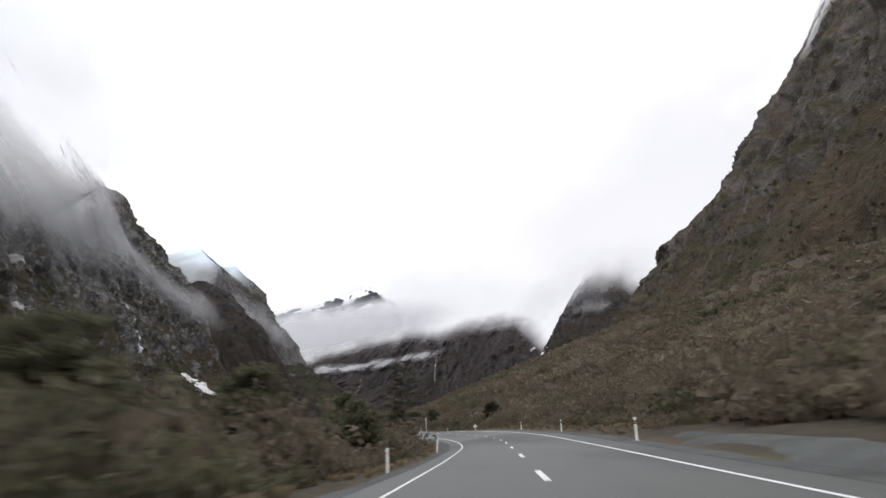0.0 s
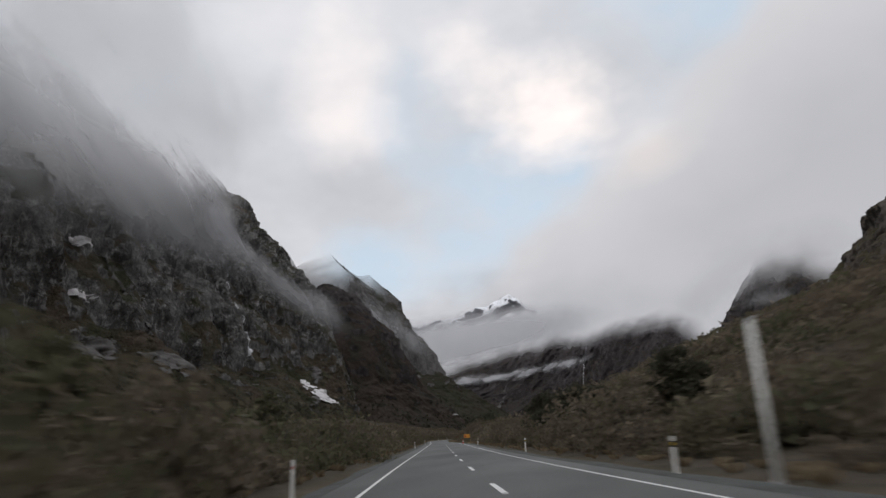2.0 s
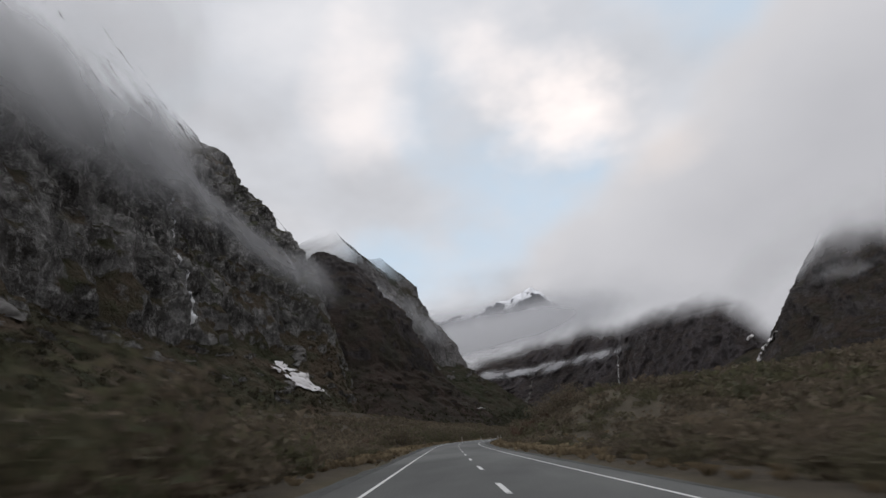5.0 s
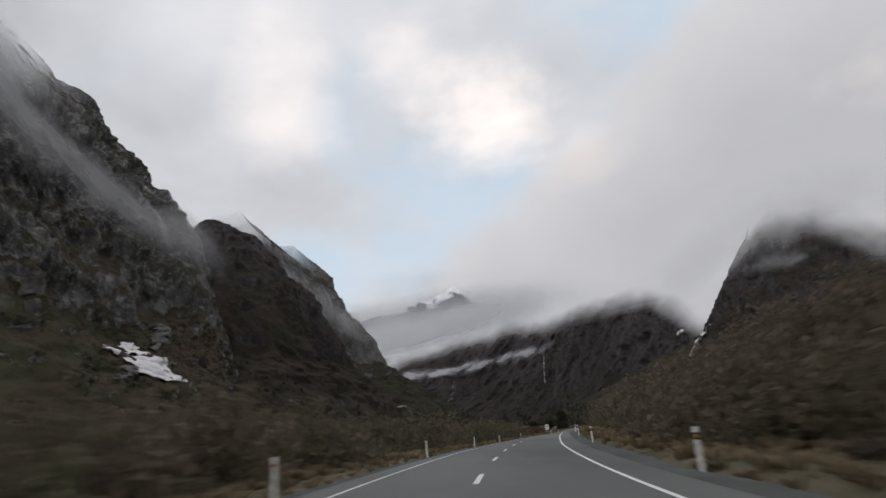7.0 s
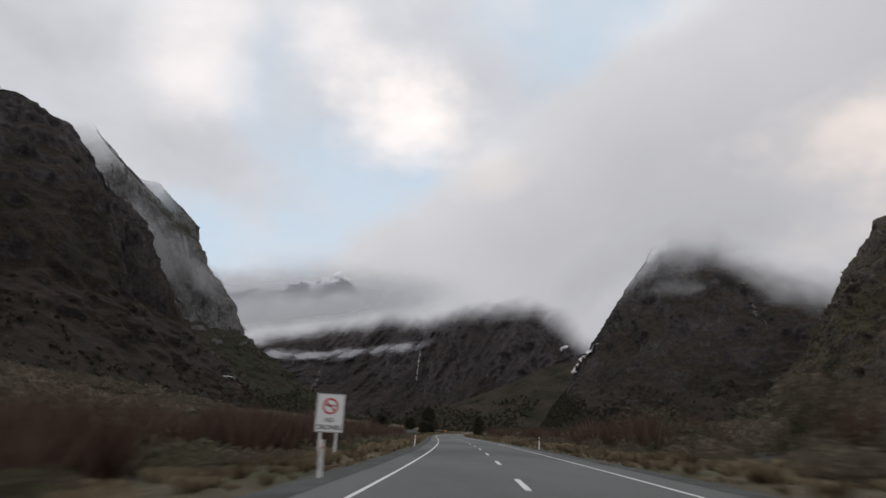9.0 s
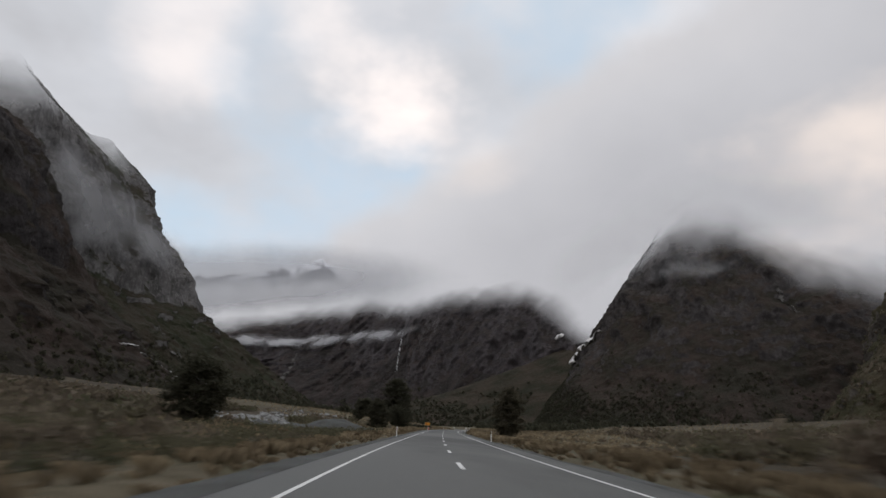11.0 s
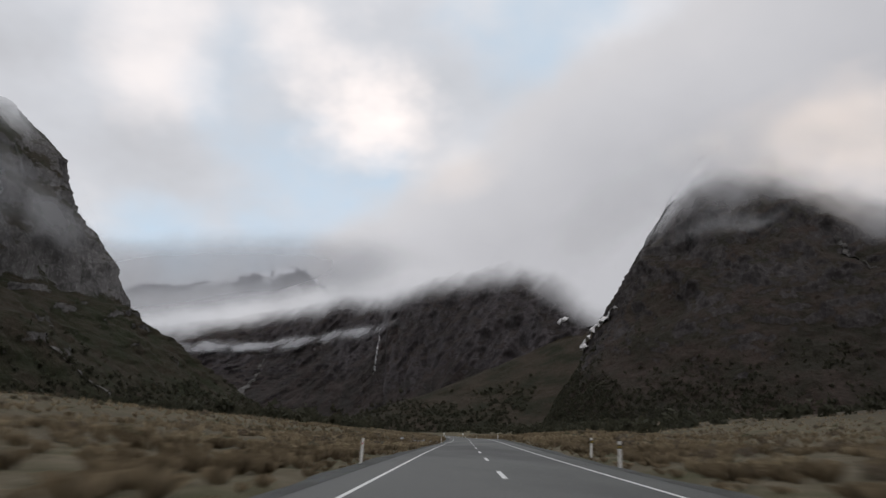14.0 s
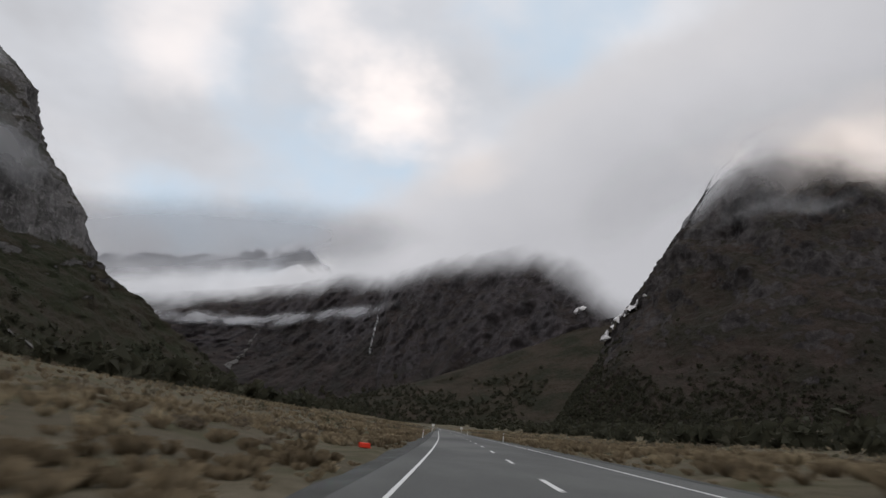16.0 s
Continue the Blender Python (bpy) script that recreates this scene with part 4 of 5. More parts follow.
def roadworks_board(arm):
    """arm: -1 where the board hangs left of its post, 1 right."""
    ob = thing("roadworks_sign", "orange roadworks board hanging from a tan steel cantilever stand", "road sign", "roadworks signs")
    bm = bmesh.new()
    box(bm, 0, 0, 0.98, 0.06, 0.06, 1.92, 0.008)
    part("post", bm, M_FRAME, ob)
    bm = bmesh.new()
    box(bm, arm * 0.66, 0, 1.93, 1.36, 0.05, 0.05, 0.008)
    part("arm", bm, M_FRAME, ob)
    bm = bmesh.new()
    box(bm, arm * 0.70, -0.01, 1.52, 1.2, 0.02, 0.68, 0.006)
    board = part("board", bm, M_ORANGE, ob, "orange rectangular board")
    bm = bmesh.new()
    tube(bm, (arm * 0.70 - 0.33, -0.021, 1.50), (arm * 0.70 - 0.33, -0.030, 1.50), 0.2, 0.2, 28)
    part("disc", bm, M_DISC, board, "dark red disc")
    for n, (w, z) in enumerate(((0.5, 1.62), (0.62, 1.45), (0.4, 1.33))):
        bm = bmesh.new()
        box(bm, arm * 0.70 + 0.22, -0.024, z, w, 0.006, 0.035)
        part("bar", bm, M_DISC, board)
    for x in (0.2, 1.2):
        bm = bmesh.new()
        tube(bm, (arm * x, 0, 1.84), (arm * x, 0, 1.92), 0.012, 0.012, 8)
        part("hook", bm, M_STEEL, ob)
    for x, y, l, w in ((0.0, 0, 1.3, 0.07), (0, 0, 0.07, 1.0)):
        bm = bmesh.new()
        box(bm, x, y, 0.04, l, w, 0.06, 0.008)
        part("foot", bm, M_FRAME, ob)
    for x in (-0.38, 0.36):
        bm = bmesh.new()
        bmesh.ops.create_icosphere(bm, subdivisions=2, radius=1)
        bmesh.ops.scale(bm, vec=(0.3, 0.2, 0.09), verts=bm.verts)
        for v in bm.verts:
            v.co += 0.02 * noise.noise_vector(v.co * 6 + Vector((x * 9, 0, 0)))
            v.co += Vector((x, 0.02, 0.13))
        part("sandbag", bm, M_BAG, ob, "tan ballast bag", True)
    return ob


place(roadworks_board(-1), stand(5.6, 217))
place(roadworks_board(1), stand(-6.3, 952))

k = Mat("cone_red", rough=0.45)
k.colour(k.mix(k.ramp(k.noise(8, 3), [(0.4, 0), (0.8, 0.4)]), (0.72, 0.045, 0.02), (0.45, 0.04, 0.02)))
M_CONE = k.m


def traffic_cone():
    ob = thing("traffic_cone", "red-orange traffic cone with two white bands", "traffic cone", "traffic cones")
    bm = bmesh.new()
    box(bm, 0, 0, 0.03, 0.42, 0.42, 0.06, 0.02)
    part("base", bm, M_CONE, ob)
    bm = bmesh.new()
    tube(bm, (0, 0, 0.06), (0, 0, 0.92), 0.155, 0.045, 24)
    part("body", bm, M_CONE, ob, smooth_shade=True)
    for z0, z1 in ((0.42, 0.56), (0.70, 0.80)):
        bm = bmesh.new()
        r = [0.155 - 0.128 * (z - 0.06) + 0.005 for z in (z0, z1)]
        tube(bm, (0, 0, z0), (0, 0, z1), r[0], r[1], 24)
        part("band", bm, M_WHITE, ob, "white reflective band", True)
    return ob


cone = traffic_cone()
place(cone, stand(4.0, 216.5))
copy_thing(cone, scaled(stand(-5.1, 951, 30)))


def no_drones_sign():
    ob = thing("no_drones_sign", "white no drones sign on two square white posts", "road sign", "", stand(-6.35, 630, 4))
    for x in (-0.3, 0.3):
        bm = bmesh.new()
        box(bm, x, 0.06, 1.1, 0.1, 0.1, 2.6, 0.01)
        part("post", bm, M_WHITE, ob)
    bm = bmesh.new()
    box(bm, 0, 0, 1.8, 1.06, 0.02, 1.42, 0.006)
    panel = part("panel", bm, Mat("sign_white", rough=0.4).colour((0.72, 0.72, 0.72)).m, ob, "white rectangular sign panel")
    red, black = Mat("sign_red", rough=0.4).colour((0.5, 0.04, 0.04)).m, M_BLACK
    bm = bmesh.new()
    for n in range(48):
        a, b = 2 * math.pi * n / 48, 2 * math.pi * (n + 1) / 48
        vs = [bm.verts.new((r * math.cos(t), -0.014, 2.05 + r * math.sin(t))) for t, r in ((a, 0.23), (b, 0.23), (b, 0.3), (a, 0.3))]
        bm.faces.new(vs)
    bmesh.ops.remove_doubles(bm, verts=bm.verts, dist=0.001)
    part("ring", bm, red, panel, "red prohibition ring")
    bm = bmesh.new()
    box(bm, 0, -0.016, 0, 0.52, 0.004, 0.06, m=pose(0, 0, 2.05, 0, 45, 0))
    part("slash", bm, red, panel, "red diagonal slash")
    bm = bmesh.new()
    box(bm, 0, -0.013, 2.06, 0.12, 0.004, 0.07)
    for x in (-0.13, 0.13):
        box(bm, x, -0.0135, 2.07, 0.16, 0.004, 0.025)
        box(bm, x * 1.15, -0.0125, 2.10, 0.14, 0.004, 0.02)
    part("drone_symbol", bm, black, panel, "black drone symbol")
    for text, z, size in (("NO", 1.47, 0.22), ("DRONES", 1.2, 0.235)):
        cu = bpy.data.curves.new("lettering", "FONT")
        cu.body, cu.size, cu.align_x, cu.extrude, cu.offset = text, size, "CENTER", 0.002, 0.004
        t = new("lettering", cu)
        t.data.materials.append(black)
        t.parent = panel
        t.matrix_basis = pose(0, -0.014, z, 90, 0, 0)
    bm = bmesh.new()
    for x in (-0.51, 0.51):
        box(bm, x, -0.012, 1.8, 0.015, 0.004, 1.38)
    for z in (1.11, 2.49):
        box(bm, 0, -0.0125, z, 1.03, 0.004, 0.015)
    part("border", bm, black, panel, "thin dark border")


no_drones_sign()

# a red plastic sheet left lying in the grass, and the far end's small boards
ob = thing("red_marker", "bright red plastic marker lying in the tussock", "marker", "", stand(-6.9, 1182, 20))
bm = bmesh.new()
box(bm, 0, 0, 0.16, 0.6, 0.5, 0.28, 0.06)
box(bm, 0.3, 0.1, 0.06, 0.4, 0.3, 0.08, 0.03, pose(0, 0, 0.05, 0, 12, 25))
part("body", bm, M_CONE, ob)
for d, y in ((-6.0, 1400), (5.6, 1420)):
    ob = thing("road_board", "small pale board on a post beside the road", "road sign", "far boards", stand(d, y))
    bm = bmesh.new()
    box(bm, 0, 0, 0.9, 0.1, 0.1, 1.8, 0.01)
    part("post", bm, M_WHITE, ob)
    bm = bmesh.new()
    box(bm, 0, -0.06, 1.75, 1.1, 0.02, 0.8, 0.01)
    part("board", bm, M_WHITE, ob)

# ---- plants ----
RNG = np.random.default_rng(12)


def leaf_material(name, stops, dark, rough=0.75):
    """Leaves whose colour follows the plant's own tint, with a little scatter from leaf to leaf."""
    k = Mat(name, rough=rough, spec=0.08)
    c = k.ramp(k.attribute("tint"), stops)
    c = k.mix(k.math("MULTIPLY", k.island(), 0.5), c, dark)
    k.colour(c)
    # thin leaves let half of the light through
    thin, both = k.node("ShaderNodeBsdfTranslucent"), k.node("ShaderNodeMixShader", Fac=0.45)
    k.link(c, thin.inputs[0])
    k.link(k.b.outputs[0], both.inputs[1])
    k.link(thin.outputs[0], both.inputs[2])
    k.link(both.outputs[0], k.nt.nodes["Material Output"].inputs[0])
    return k.m


M_SHRUB = leaf_material("shrub_leaves", [(0.0, (0.092, 0.094, 0.056)), (0.25, (0.13, 0.122, 0.072)), (0.5, (0.152, 0.122, 0.09)), (0.75, (0.188, 0.15, 0.108)), (1.0, (0.225, 0.193, 0.136))], (0.062, 0.055, 0.044))
M_TWIG = leaf_material("bare_twigs", [(0.0, (0.085, 0.055, 0.042)), (0.5, (0.12, 0.075, 0.058)), (1.0, (0.15, 0.1, 0.075))], (0.05, 0.034, 0.028))
M_GRASS = leaf_material("tussock_blades", [(0.0, (0.17, 0.131, 0.083)), (0.5, (0.285, 0.226, 0.147)), (1.0, (0.4, 0.328, 0.215))], (0.08, 0.06, 0.038))
M_TREE = leaf_material("beech_leaves", [(0.0, (0.048, 0.049, 0.034)), (0.5, (0.064, 0.062, 0.042)), (1.0, (0.09, 0.077, 0.053))], (0.032, 0.033, 0.023))
k = Mat("bark", rough=0.9, spec=0.1)
k.colour(k.mix(k.noise(7, 5, 0.7, stretch=(1, 1, 0.2)), (0.06, 0.05, 0.042), (0.13, 0.115, 0.1)))
k.bump(k.noise(12, 4, 0.6, stretch=(1, 1, 0.2)), 0.02)
M_BARK = k.m


def leaf_tris(centres, size, flat=0.0):
    """One triangle a leaf round each centre."""
    n = len(centres)
    a = RNG.normal(size=(n, 3))
    b = RNG.normal(size=(n, 3))
    a[:, 2] *= 1 - flat
    b[:, 2] *= 1 - flat
    a /= np.linalg.norm(a, axis=1, keepdims=True)
    b -= (a * b).sum(1, keepdims=True) * a
    b /= np.linalg.norm(b, axis=1, keepdims=True)
    s = (size * RNG.uniform(0.6, 1.4, n))[:, None]
    V = np.stack([centres + a * s, centres - a * s * 0.5 + b * s * 0.55, centres - a * s * 0.5 - b * s * 0.55], 1)
    return V.reshape(-1, 3), np.arange(3 * n).reshape(-1, 3)


def shrub_shape(leaves, size, clumps=9, radius=1.0, height=1.1):
    c = RNG.normal(size=(clumps, 3))
    c /= np.linalg.norm(c, axis=1, keepdims=True)
    c *= RNG.uniform(0.25, 0.85, (clumps, 1))
    c = np.stack([c[:, 0] * radius, c[:, 1] * radius, (np.abs(c[:, 2]) * 0.75 + 0.12) * height], -1)
    w = RNG.integers(0, clumps, leaves)
    q = RNG.normal(size=(leaves, 3))
    q /= np.linalg.norm(q, axis=1, keepdims=True)
    P = c[w] + q * (RNG.uniform(0.55, 1.0, leaves) ** 0.6 * 0.42)[:, None] * np.array([radius, radius, height * 0.75])
    P[:, 2] = np.abs(P[:, 2])
    return leaf_tris(P, size)


def twig_shape(twigs, radius=1.0, height=1.4):
    a = RNG.uniform(0, 2 * np.pi, twigs)
    base = np.stack([np.cos(a), np.sin(a), 0 * a], -1) * (RNG.uniform(0, 0.45, twigs) * radius)[:, None]
    lean = RNG.uniform(0.1, 0.9, twigs)
    tip = base + np.stack([np.cos(a) * lean * radius, np.sin(a) * lean * radius, height * RNG.uniform(0.5, 1.0, twigs)], -1)
    mid = (base + tip) / 2 + RNG.normal(size=(twigs, 3)) * 0.1
    side = np.stack([-np.sin(a), np.cos(a), 0 * a], -1) * 0.022
    V = np.stack([base - side, base + side, mid + side, mid - side, tip], 1)
    i = 5 * np.arange(twigs)[:, None]
    F = np.concatenate([i + np.array([[0, 1, 2]]), i + np.array([[0, 2, 3]]), i + np.array([[3, 2, 4]])])
    return V.reshape(-1, 3), F


def tussock_shape(blades, height=0.62, spread=0.5, plain=False):
    a = RNG.uniform(0, 2 * np.pi, blades)
    out = np.stack([np.cos(a), np.sin(a), 0 * a], -1)
    side = np.stack([-np.sin(a), np.cos(a), 0 * a], -1) * 0.028
    root = out * (RNG.uniform(0, 0.16, blades))[:, None]
    h, s = RNG.uniform(0.6, 1.0, blades) * height, RNG.uniform(0.25, 1.0, blades) * spread
    mid = root + out * (0.45 * s)[:, None] + np.stack([0 * h, 0 * h, 0.8 * h], -1)
    tip = root + out * s[:, None] + np.stack([0 * h, 0 * h, 0.62 * h + 0.3 * h * (1 - s)], -1)
    if plain:
        V = np.stack([root - side * 2, root + side * 2, mid * 0.35 + tip * 0.65 + np.array([0, 0, 0.05])], 1)
        return V.reshape(-1, 3), np.arange(3 * blades).reshape(-1, 3)
    V = np.stack([root - side, root + side, mid + side, tip], 1)
    i = 4 * np.arange(blades)[:, None]
    F = np.concatenate([i + np.array([[0, 1, 2]]), i + np.array([[0, 2, 3]])])
    return V.reshape(-1, 3), F


def sow(name, shapes, places, sizes, tints, material, label, category="scrub"):
    """Plants of a few shapes, joined: one of them at each place, turned and sized by chance."""
    Vs, Fs, Ts, off = [], [], [], 0
    pick = RNG.integers(0, len(shapes), len(places))
    turn = RNG.uniform(0, 2 * np.pi, len(places))
    for s, (V, F) in enumerate(shapes):
        i = np.where(pick == s)[0]
        if not len(i):
            continue
        c, n = np.cos(turn[i])[:, None], np.sin(turn[i])[:, None]
        x, y, z = V[:, 0][None], V[:, 1][None], V[:, 2][None]
        k = sizes[i][:, None]
        P = np.stack([(x * c - y * n) * k + places[i, 0:1], (x * n + y * c) * k + places[i, 1:2], z * k * 1.0 + places[i, 2:3]], -1)
        Vs.append(P.reshape(-1, 3))
        Fs.append((F[None] + (np.arange(len(i)) * len(V))[:, None, None]).reshape(-1, 3) + off)
        Ts.append(np.repeat(tints[i], len(V)))
        off += len(i) * len(V)
    me = mesh_of(name, np.concatenate(Vs), np.concatenate(Fs), material, False)
    at = me.attributes.new("tint", "FLOAT", "POINT")
    at.data.foreach_set("value", np.concatenate(Ts).astype(np.float32))
    return setting(name, me, label, category, "stuff")


def spots(n, y0, y1, side, d0, scale, d1):
    """Random places beside the road, thinning out with distance."""
    y = RNG.uniform(y0, y1, n)
    d = d0 + np.minimum(RNG.exponential(scale, n), d1 - d0)
    s = np.where(RNG.uniform(size=n) < 0.5, -1, 1) if side == 0 else np.full(n, side)
    P = along(y, s * d)
    P[:, 2] = land(P[:, 0], P[:, 1]) - 0.06
    clear = ~((P[:, 1] > 862) & (P[:, 1] < 906) & (s < 0) & (d > 13) & (d < 42)) & ~((P[:, 1] > 1170) & (P[:, 1] < 1184) & (s < 0) & (d < 8.6)) & ~((P[:, 1] < -42) & (P[:, 1] > -76) & (s > 0) & (d < 10)) & ~((P[:, 1] > 870) & (P[:, 1] < 1000) & (s < 0) & (d > 32) & (d < 62))
    return P[clear], d[clear], (s * d)[clear]


def patchy(P, scale, seed):
    return np.clip(0.5 + 0.9 * fbm(P / scale, 3, seed), 0, 1)


NEAR_SHRUBS = [shrub_shape(240, 0.115) for _ in range(5)]
MID_SHRUBS = [shrub_shape(96, 0.165) for _ in range(5)]
FAR_SHRUBS = [shrub_shape(38, 0.29) for _ in range(5)]
TWIGGY = [twig_shape(85) for _ in range(4)]
TUSSOCKS = [tussock_shape(34) for _ in range(5)]
TUSSOCKS_FAR = [tussock_shape(14, 0.6, 0.55, True) for _ in range(4)]

# scrub on the first stretch: dense and tall, right up the bank
for side, n_near, n_mid, n_far in ((1, 520, 2000, 5600), (-1, 760, 2000, 5600)):
    P, d, _ = spots(n_near, -110, 330, side, 7.6, 2.5, 13)
    sow("roadside_scrub", NEAR_SHRUBS, P, RNG.uniform(0.5, 1.15, len(P)) * np.where(d > 9.5, 1.9, 1.0) * (1.5 if side < 0 else 1.1), np.clip(0.1 + patchy(P, 14, 3) * 0.8 + RNG.normal(0, 0.12, len(P)), 0, 1), M_SHRUB,
        "dense brown and olive roadside scrub")
    P, d, _ = spots(n_mid, -110, 345, side, 11, 11, 45)
    sow("roadside_scrub", MID_SHRUBS, P, RNG.uniform(0.9, 2.1, len(P)), np.clip(0.15 + patchy(P, 18, 4) * 0.75 + RNG.normal(0, 0.15, len(P)), 0, 1), M_SHRUB, "dense brown and olive roadside scrub")
    P, d, _ = spots(n_far, -110, 420, side, 32, 45, 200)
    sow("hillside_scrub", FAR_SHRUBS, P, RNG.uniform(1.2, 2.6, len(P)), np.clip(0.25 + patchy(P, 30, 5) * 0.7 + RNG.normal(0, 0.12, len(P)), 0, 1), M_SHRUB, "brown scrub over the hillside")
P, d, _ = spots(420, -70, 140, 1, 11, 9, 42)
sow("roadside_scrub", NEAR_SHRUBS, P, RNG.uniform(1.6, 3.2, len(P)), np.clip(patchy(P, 9, 31) * 1.3 - 0.15 + RNG.normal(0, 0.15, len(P)), 0, 1), M_SHRUB, "tall brown and olive bushes on the bank")
# the bend and the flats
P, d, _ = spots(900, 330, 790, 0, 8.4, 4.0, 18)
tall = smooth(395, 425, P[:, 1]) * (1 - smooth(590, 640, P[:, 1]))
sow("roadside_scrub", NEAR_SHRUBS, P, RNG.uniform(0.5, 1.2, len(P)) * (1 + tall * (0.5 + 0.9 * smooth(9.5, 12, d))), np.clip(patchy(P, 12, 6) * 0.85 + RNG.normal(0, 0.15, len(P)), 0, 1), M_SHRUB,
    "brown and olive roadside scrub")
P, d, _ = spots(3600, 330, 810, 0, 13, 26, 160)
sow("roadside_scrub", MID_SHRUBS, P, RNG.uniform(0.9, 2.0, len(P)), np.clip(0.2 + patchy(P, 20, 7) * 0.7 + RNG.normal(0, 0.12, len(P)), 0, 1), M_SHRUB, "brown and olive scrub on the valley floor")
P, d, _ = spots(8000, 300, 960, 0, 45, 90, 330)
sow("hillside_scrub", FAR_SHRUBS, P, RNG.uniform(1.3, 2.8, len(P)), np.clip(0.3 + patchy(P, 30, 15) * 0.6 + RNG.normal(0, 0.12, len(P)), 0, 1), M_SHRUB, "brown scrub up to the foot of the walls")
P, d, _ = spots(900, 560, 790, 0, 11.5, 9, 45)
P = P[patchy(P, 16, 21) + RNG.normal(0, 0.1, len(P)) > 0.45]
sow("bare_scrub", TWIGGY, P, RNG.uniform(1.3, 2.6, len(P)), RNG.uniform(0, 1, len(P)), M_TWIG, "leafless reddish-brown shrubs")
P, d, _ = spots(420, 410, 600, 0, 10, 7, 34)
P = P[patchy(P, 16, 22) + RNG.normal(0, 0.1, len(P)) > 0.45]
sow("bare_scrub", TWIGGY, P, RNG.uniform(1.2, 2.2, len(P)), RNG.uniform(0, 1, len(P)), M_TWIG, "leafless reddish-brown shrubs")
# tussock flats
P, d, s = spots(2200, 330, 820, 0, 5.8, 2.6, 18)
sow("tussock_grass", TUSSOCKS, P, RNG.uniform(0.5, 1.1, len(P)), np.clip(patchy(P, 9, 8) * 0.75 + RNG.normal(0, 0.15, len(P)), 0, 1), M_GRASS, "straw-coloured tussock grass", "grass")
P, d, s = spots(7000, 820, 1330, 0, 6.1, 9.0, 50)
sow("tussock_grass", TUSSOCKS, P, RNG.uniform(0.5, 1.2, len(P)), np.clip(patchy(P, 9, 9) + RNG.normal(0, 0.15, len(P)), 0, 1), M_GRASS, "straw-coloured tussock grass", "grass")
P, d, s = spots(22000, 700, 1700, 0, 14, 45, 280)
sow("tussock_grass", TUSSOCKS_FAR, P, RNG.uniform(0.7, 1.6, len(P)), np.clip(patchy(P, 25, 10) + RNG.normal(0, 0.12, len(P)), 0, 1), M_GRASS, "straw-coloured tussock grass", "grass")
P, d, s = spots(900, -110, 340, 0, 5.7, 1.4, 10)
sow("tussock_grass", TUSSOCKS, P, RNG.uniform(0.35, 0.75, len(P)), np.clip(patchy(P, 9, 11) * 0.45 + RNG.normal(0, 0.12, len(P)), 0, 1), M_GRASS, "straw-coloured tussock grass", "grass")
P, d, s = spots(3600, 330, 1330, 0, 5.3, 0.9, 8)
sow("tussock_grass", TUSSOCKS, P, RNG.uniform(0.22, 0.55, len(P)), np.clip(patchy(P, 9, 14) * 0.8 + RNG.normal(0, 0.15, len(P)), 0, 1), M_GRASS, "short dry grass along the gravel", "grass")
P, d, s = spots(2800, 790, 1500, 0, 9, 45, 250)
sow("low_scrub", MID_SHRUBS, P, RNG.uniform(0.3, 0.9, len(P)) + 0.004 * d, np.clip(0.35 + patchy(P, 22, 12) * 0.4 + RNG.normal(0, 0.15, len(P)), 0, 1), M_SHRUB, "low dark shrubs among the tussock")

P, d, s = spots(420, 790, 866, -1, 8, 12, 60)
sow("low_scrub", NEAR_SHRUBS, P, RNG.uniform(0.4, 1.1, len(P)), np.clip(0.1 + patchy(P, 10, 13) * 0.5, 0, 1), M_SHRUB, "olive scrub beside the gravel clearing")

P, d, s = spots(2600, 770, 985, -1, 26, 45, 170)
sow("hillside_scrub", FAR_SHRUBS, P, RNG.uniform(0.9, 2.2, len(P)), np.clip(0.2 + patchy(P, 26, 19) * 0.6 + RNG.normal(0, 0.12, len(P)), 0, 1), M_SHRUB, "brown and olive scrub above the gravel clearing")

P, d, s = spots(46, 982, 1008, -1, 9, 3.5, 20)
sow("dark_scrub", NEAR_SHRUBS, P, RNG.uniform(0.8, 1.5, len(P)), RNG.uniform(0, 0.2, len(P)), M_TREE, "low dark shrubs beside the road among tussock")

# forest and scrub on the lower slopes
TUFTS = [shrub_shape(22, 0.42, 5, 0.8, 1.5) for _ in range(6)]


def wooded(surface, n, u0, u1, v0, v1, size, tint, seed, label, material=None, top=900):
    u, v = RNG.uniform(u0, u1, n), v0 + (v1 - v0) * RNG.uniform(0, 1, n) ** 1.5
    P = surface(u, v)
    keep = fbm(P / 60.0, 3, seed) * 0.4 - 0.9 * (v - v0) / (v1 - v0) + RNG.normal(0, 0.15, n) > -0.45
    P = P[keep & (P[:, 2] < top)]
    P[:, 2] -= 0.5
    sow("forest", TUFTS, P, RNG.uniform(0.6, 1.4, len(P)) * size, np.clip(RNG.normal(tint, 0.2, len(P)), 0, 1), material or M_TREE, label, "forest")


wooded(east_peak, 14000, 0.2, 1.0, 0.02, 0.3, 2.8, 0.35, 91, "dark beech forest on the mountain's foot")
wooded(fan, 2600, 0.15, 1.0, 0.01, 0.75, 4.0, 0.35, 97, "dark beech forest on the debris fan")
wooded(far_wall, 2600, 0.1, 0.95, 0.01, 0.22, 7.0, 0.4, 92, "dark forest below the distant wall")
wooded(west_spur, 3600, 0.1, 0.9, 0.01, 0.35, 4.2, 0.4, 93, "dark forest on the spur's foot")
wooded(pillar, 2600, 0.2, 1.0, 0.01, 0.5, 2.4, 0.6, 94, "dark scrub on the rock buttress")
wooded(west_wall, 4200, 0.2, 0.8, 0.01, 0.4, 2.2, 0.9, 95, "dark scrub on the ledges of the rock wall", None, 140)
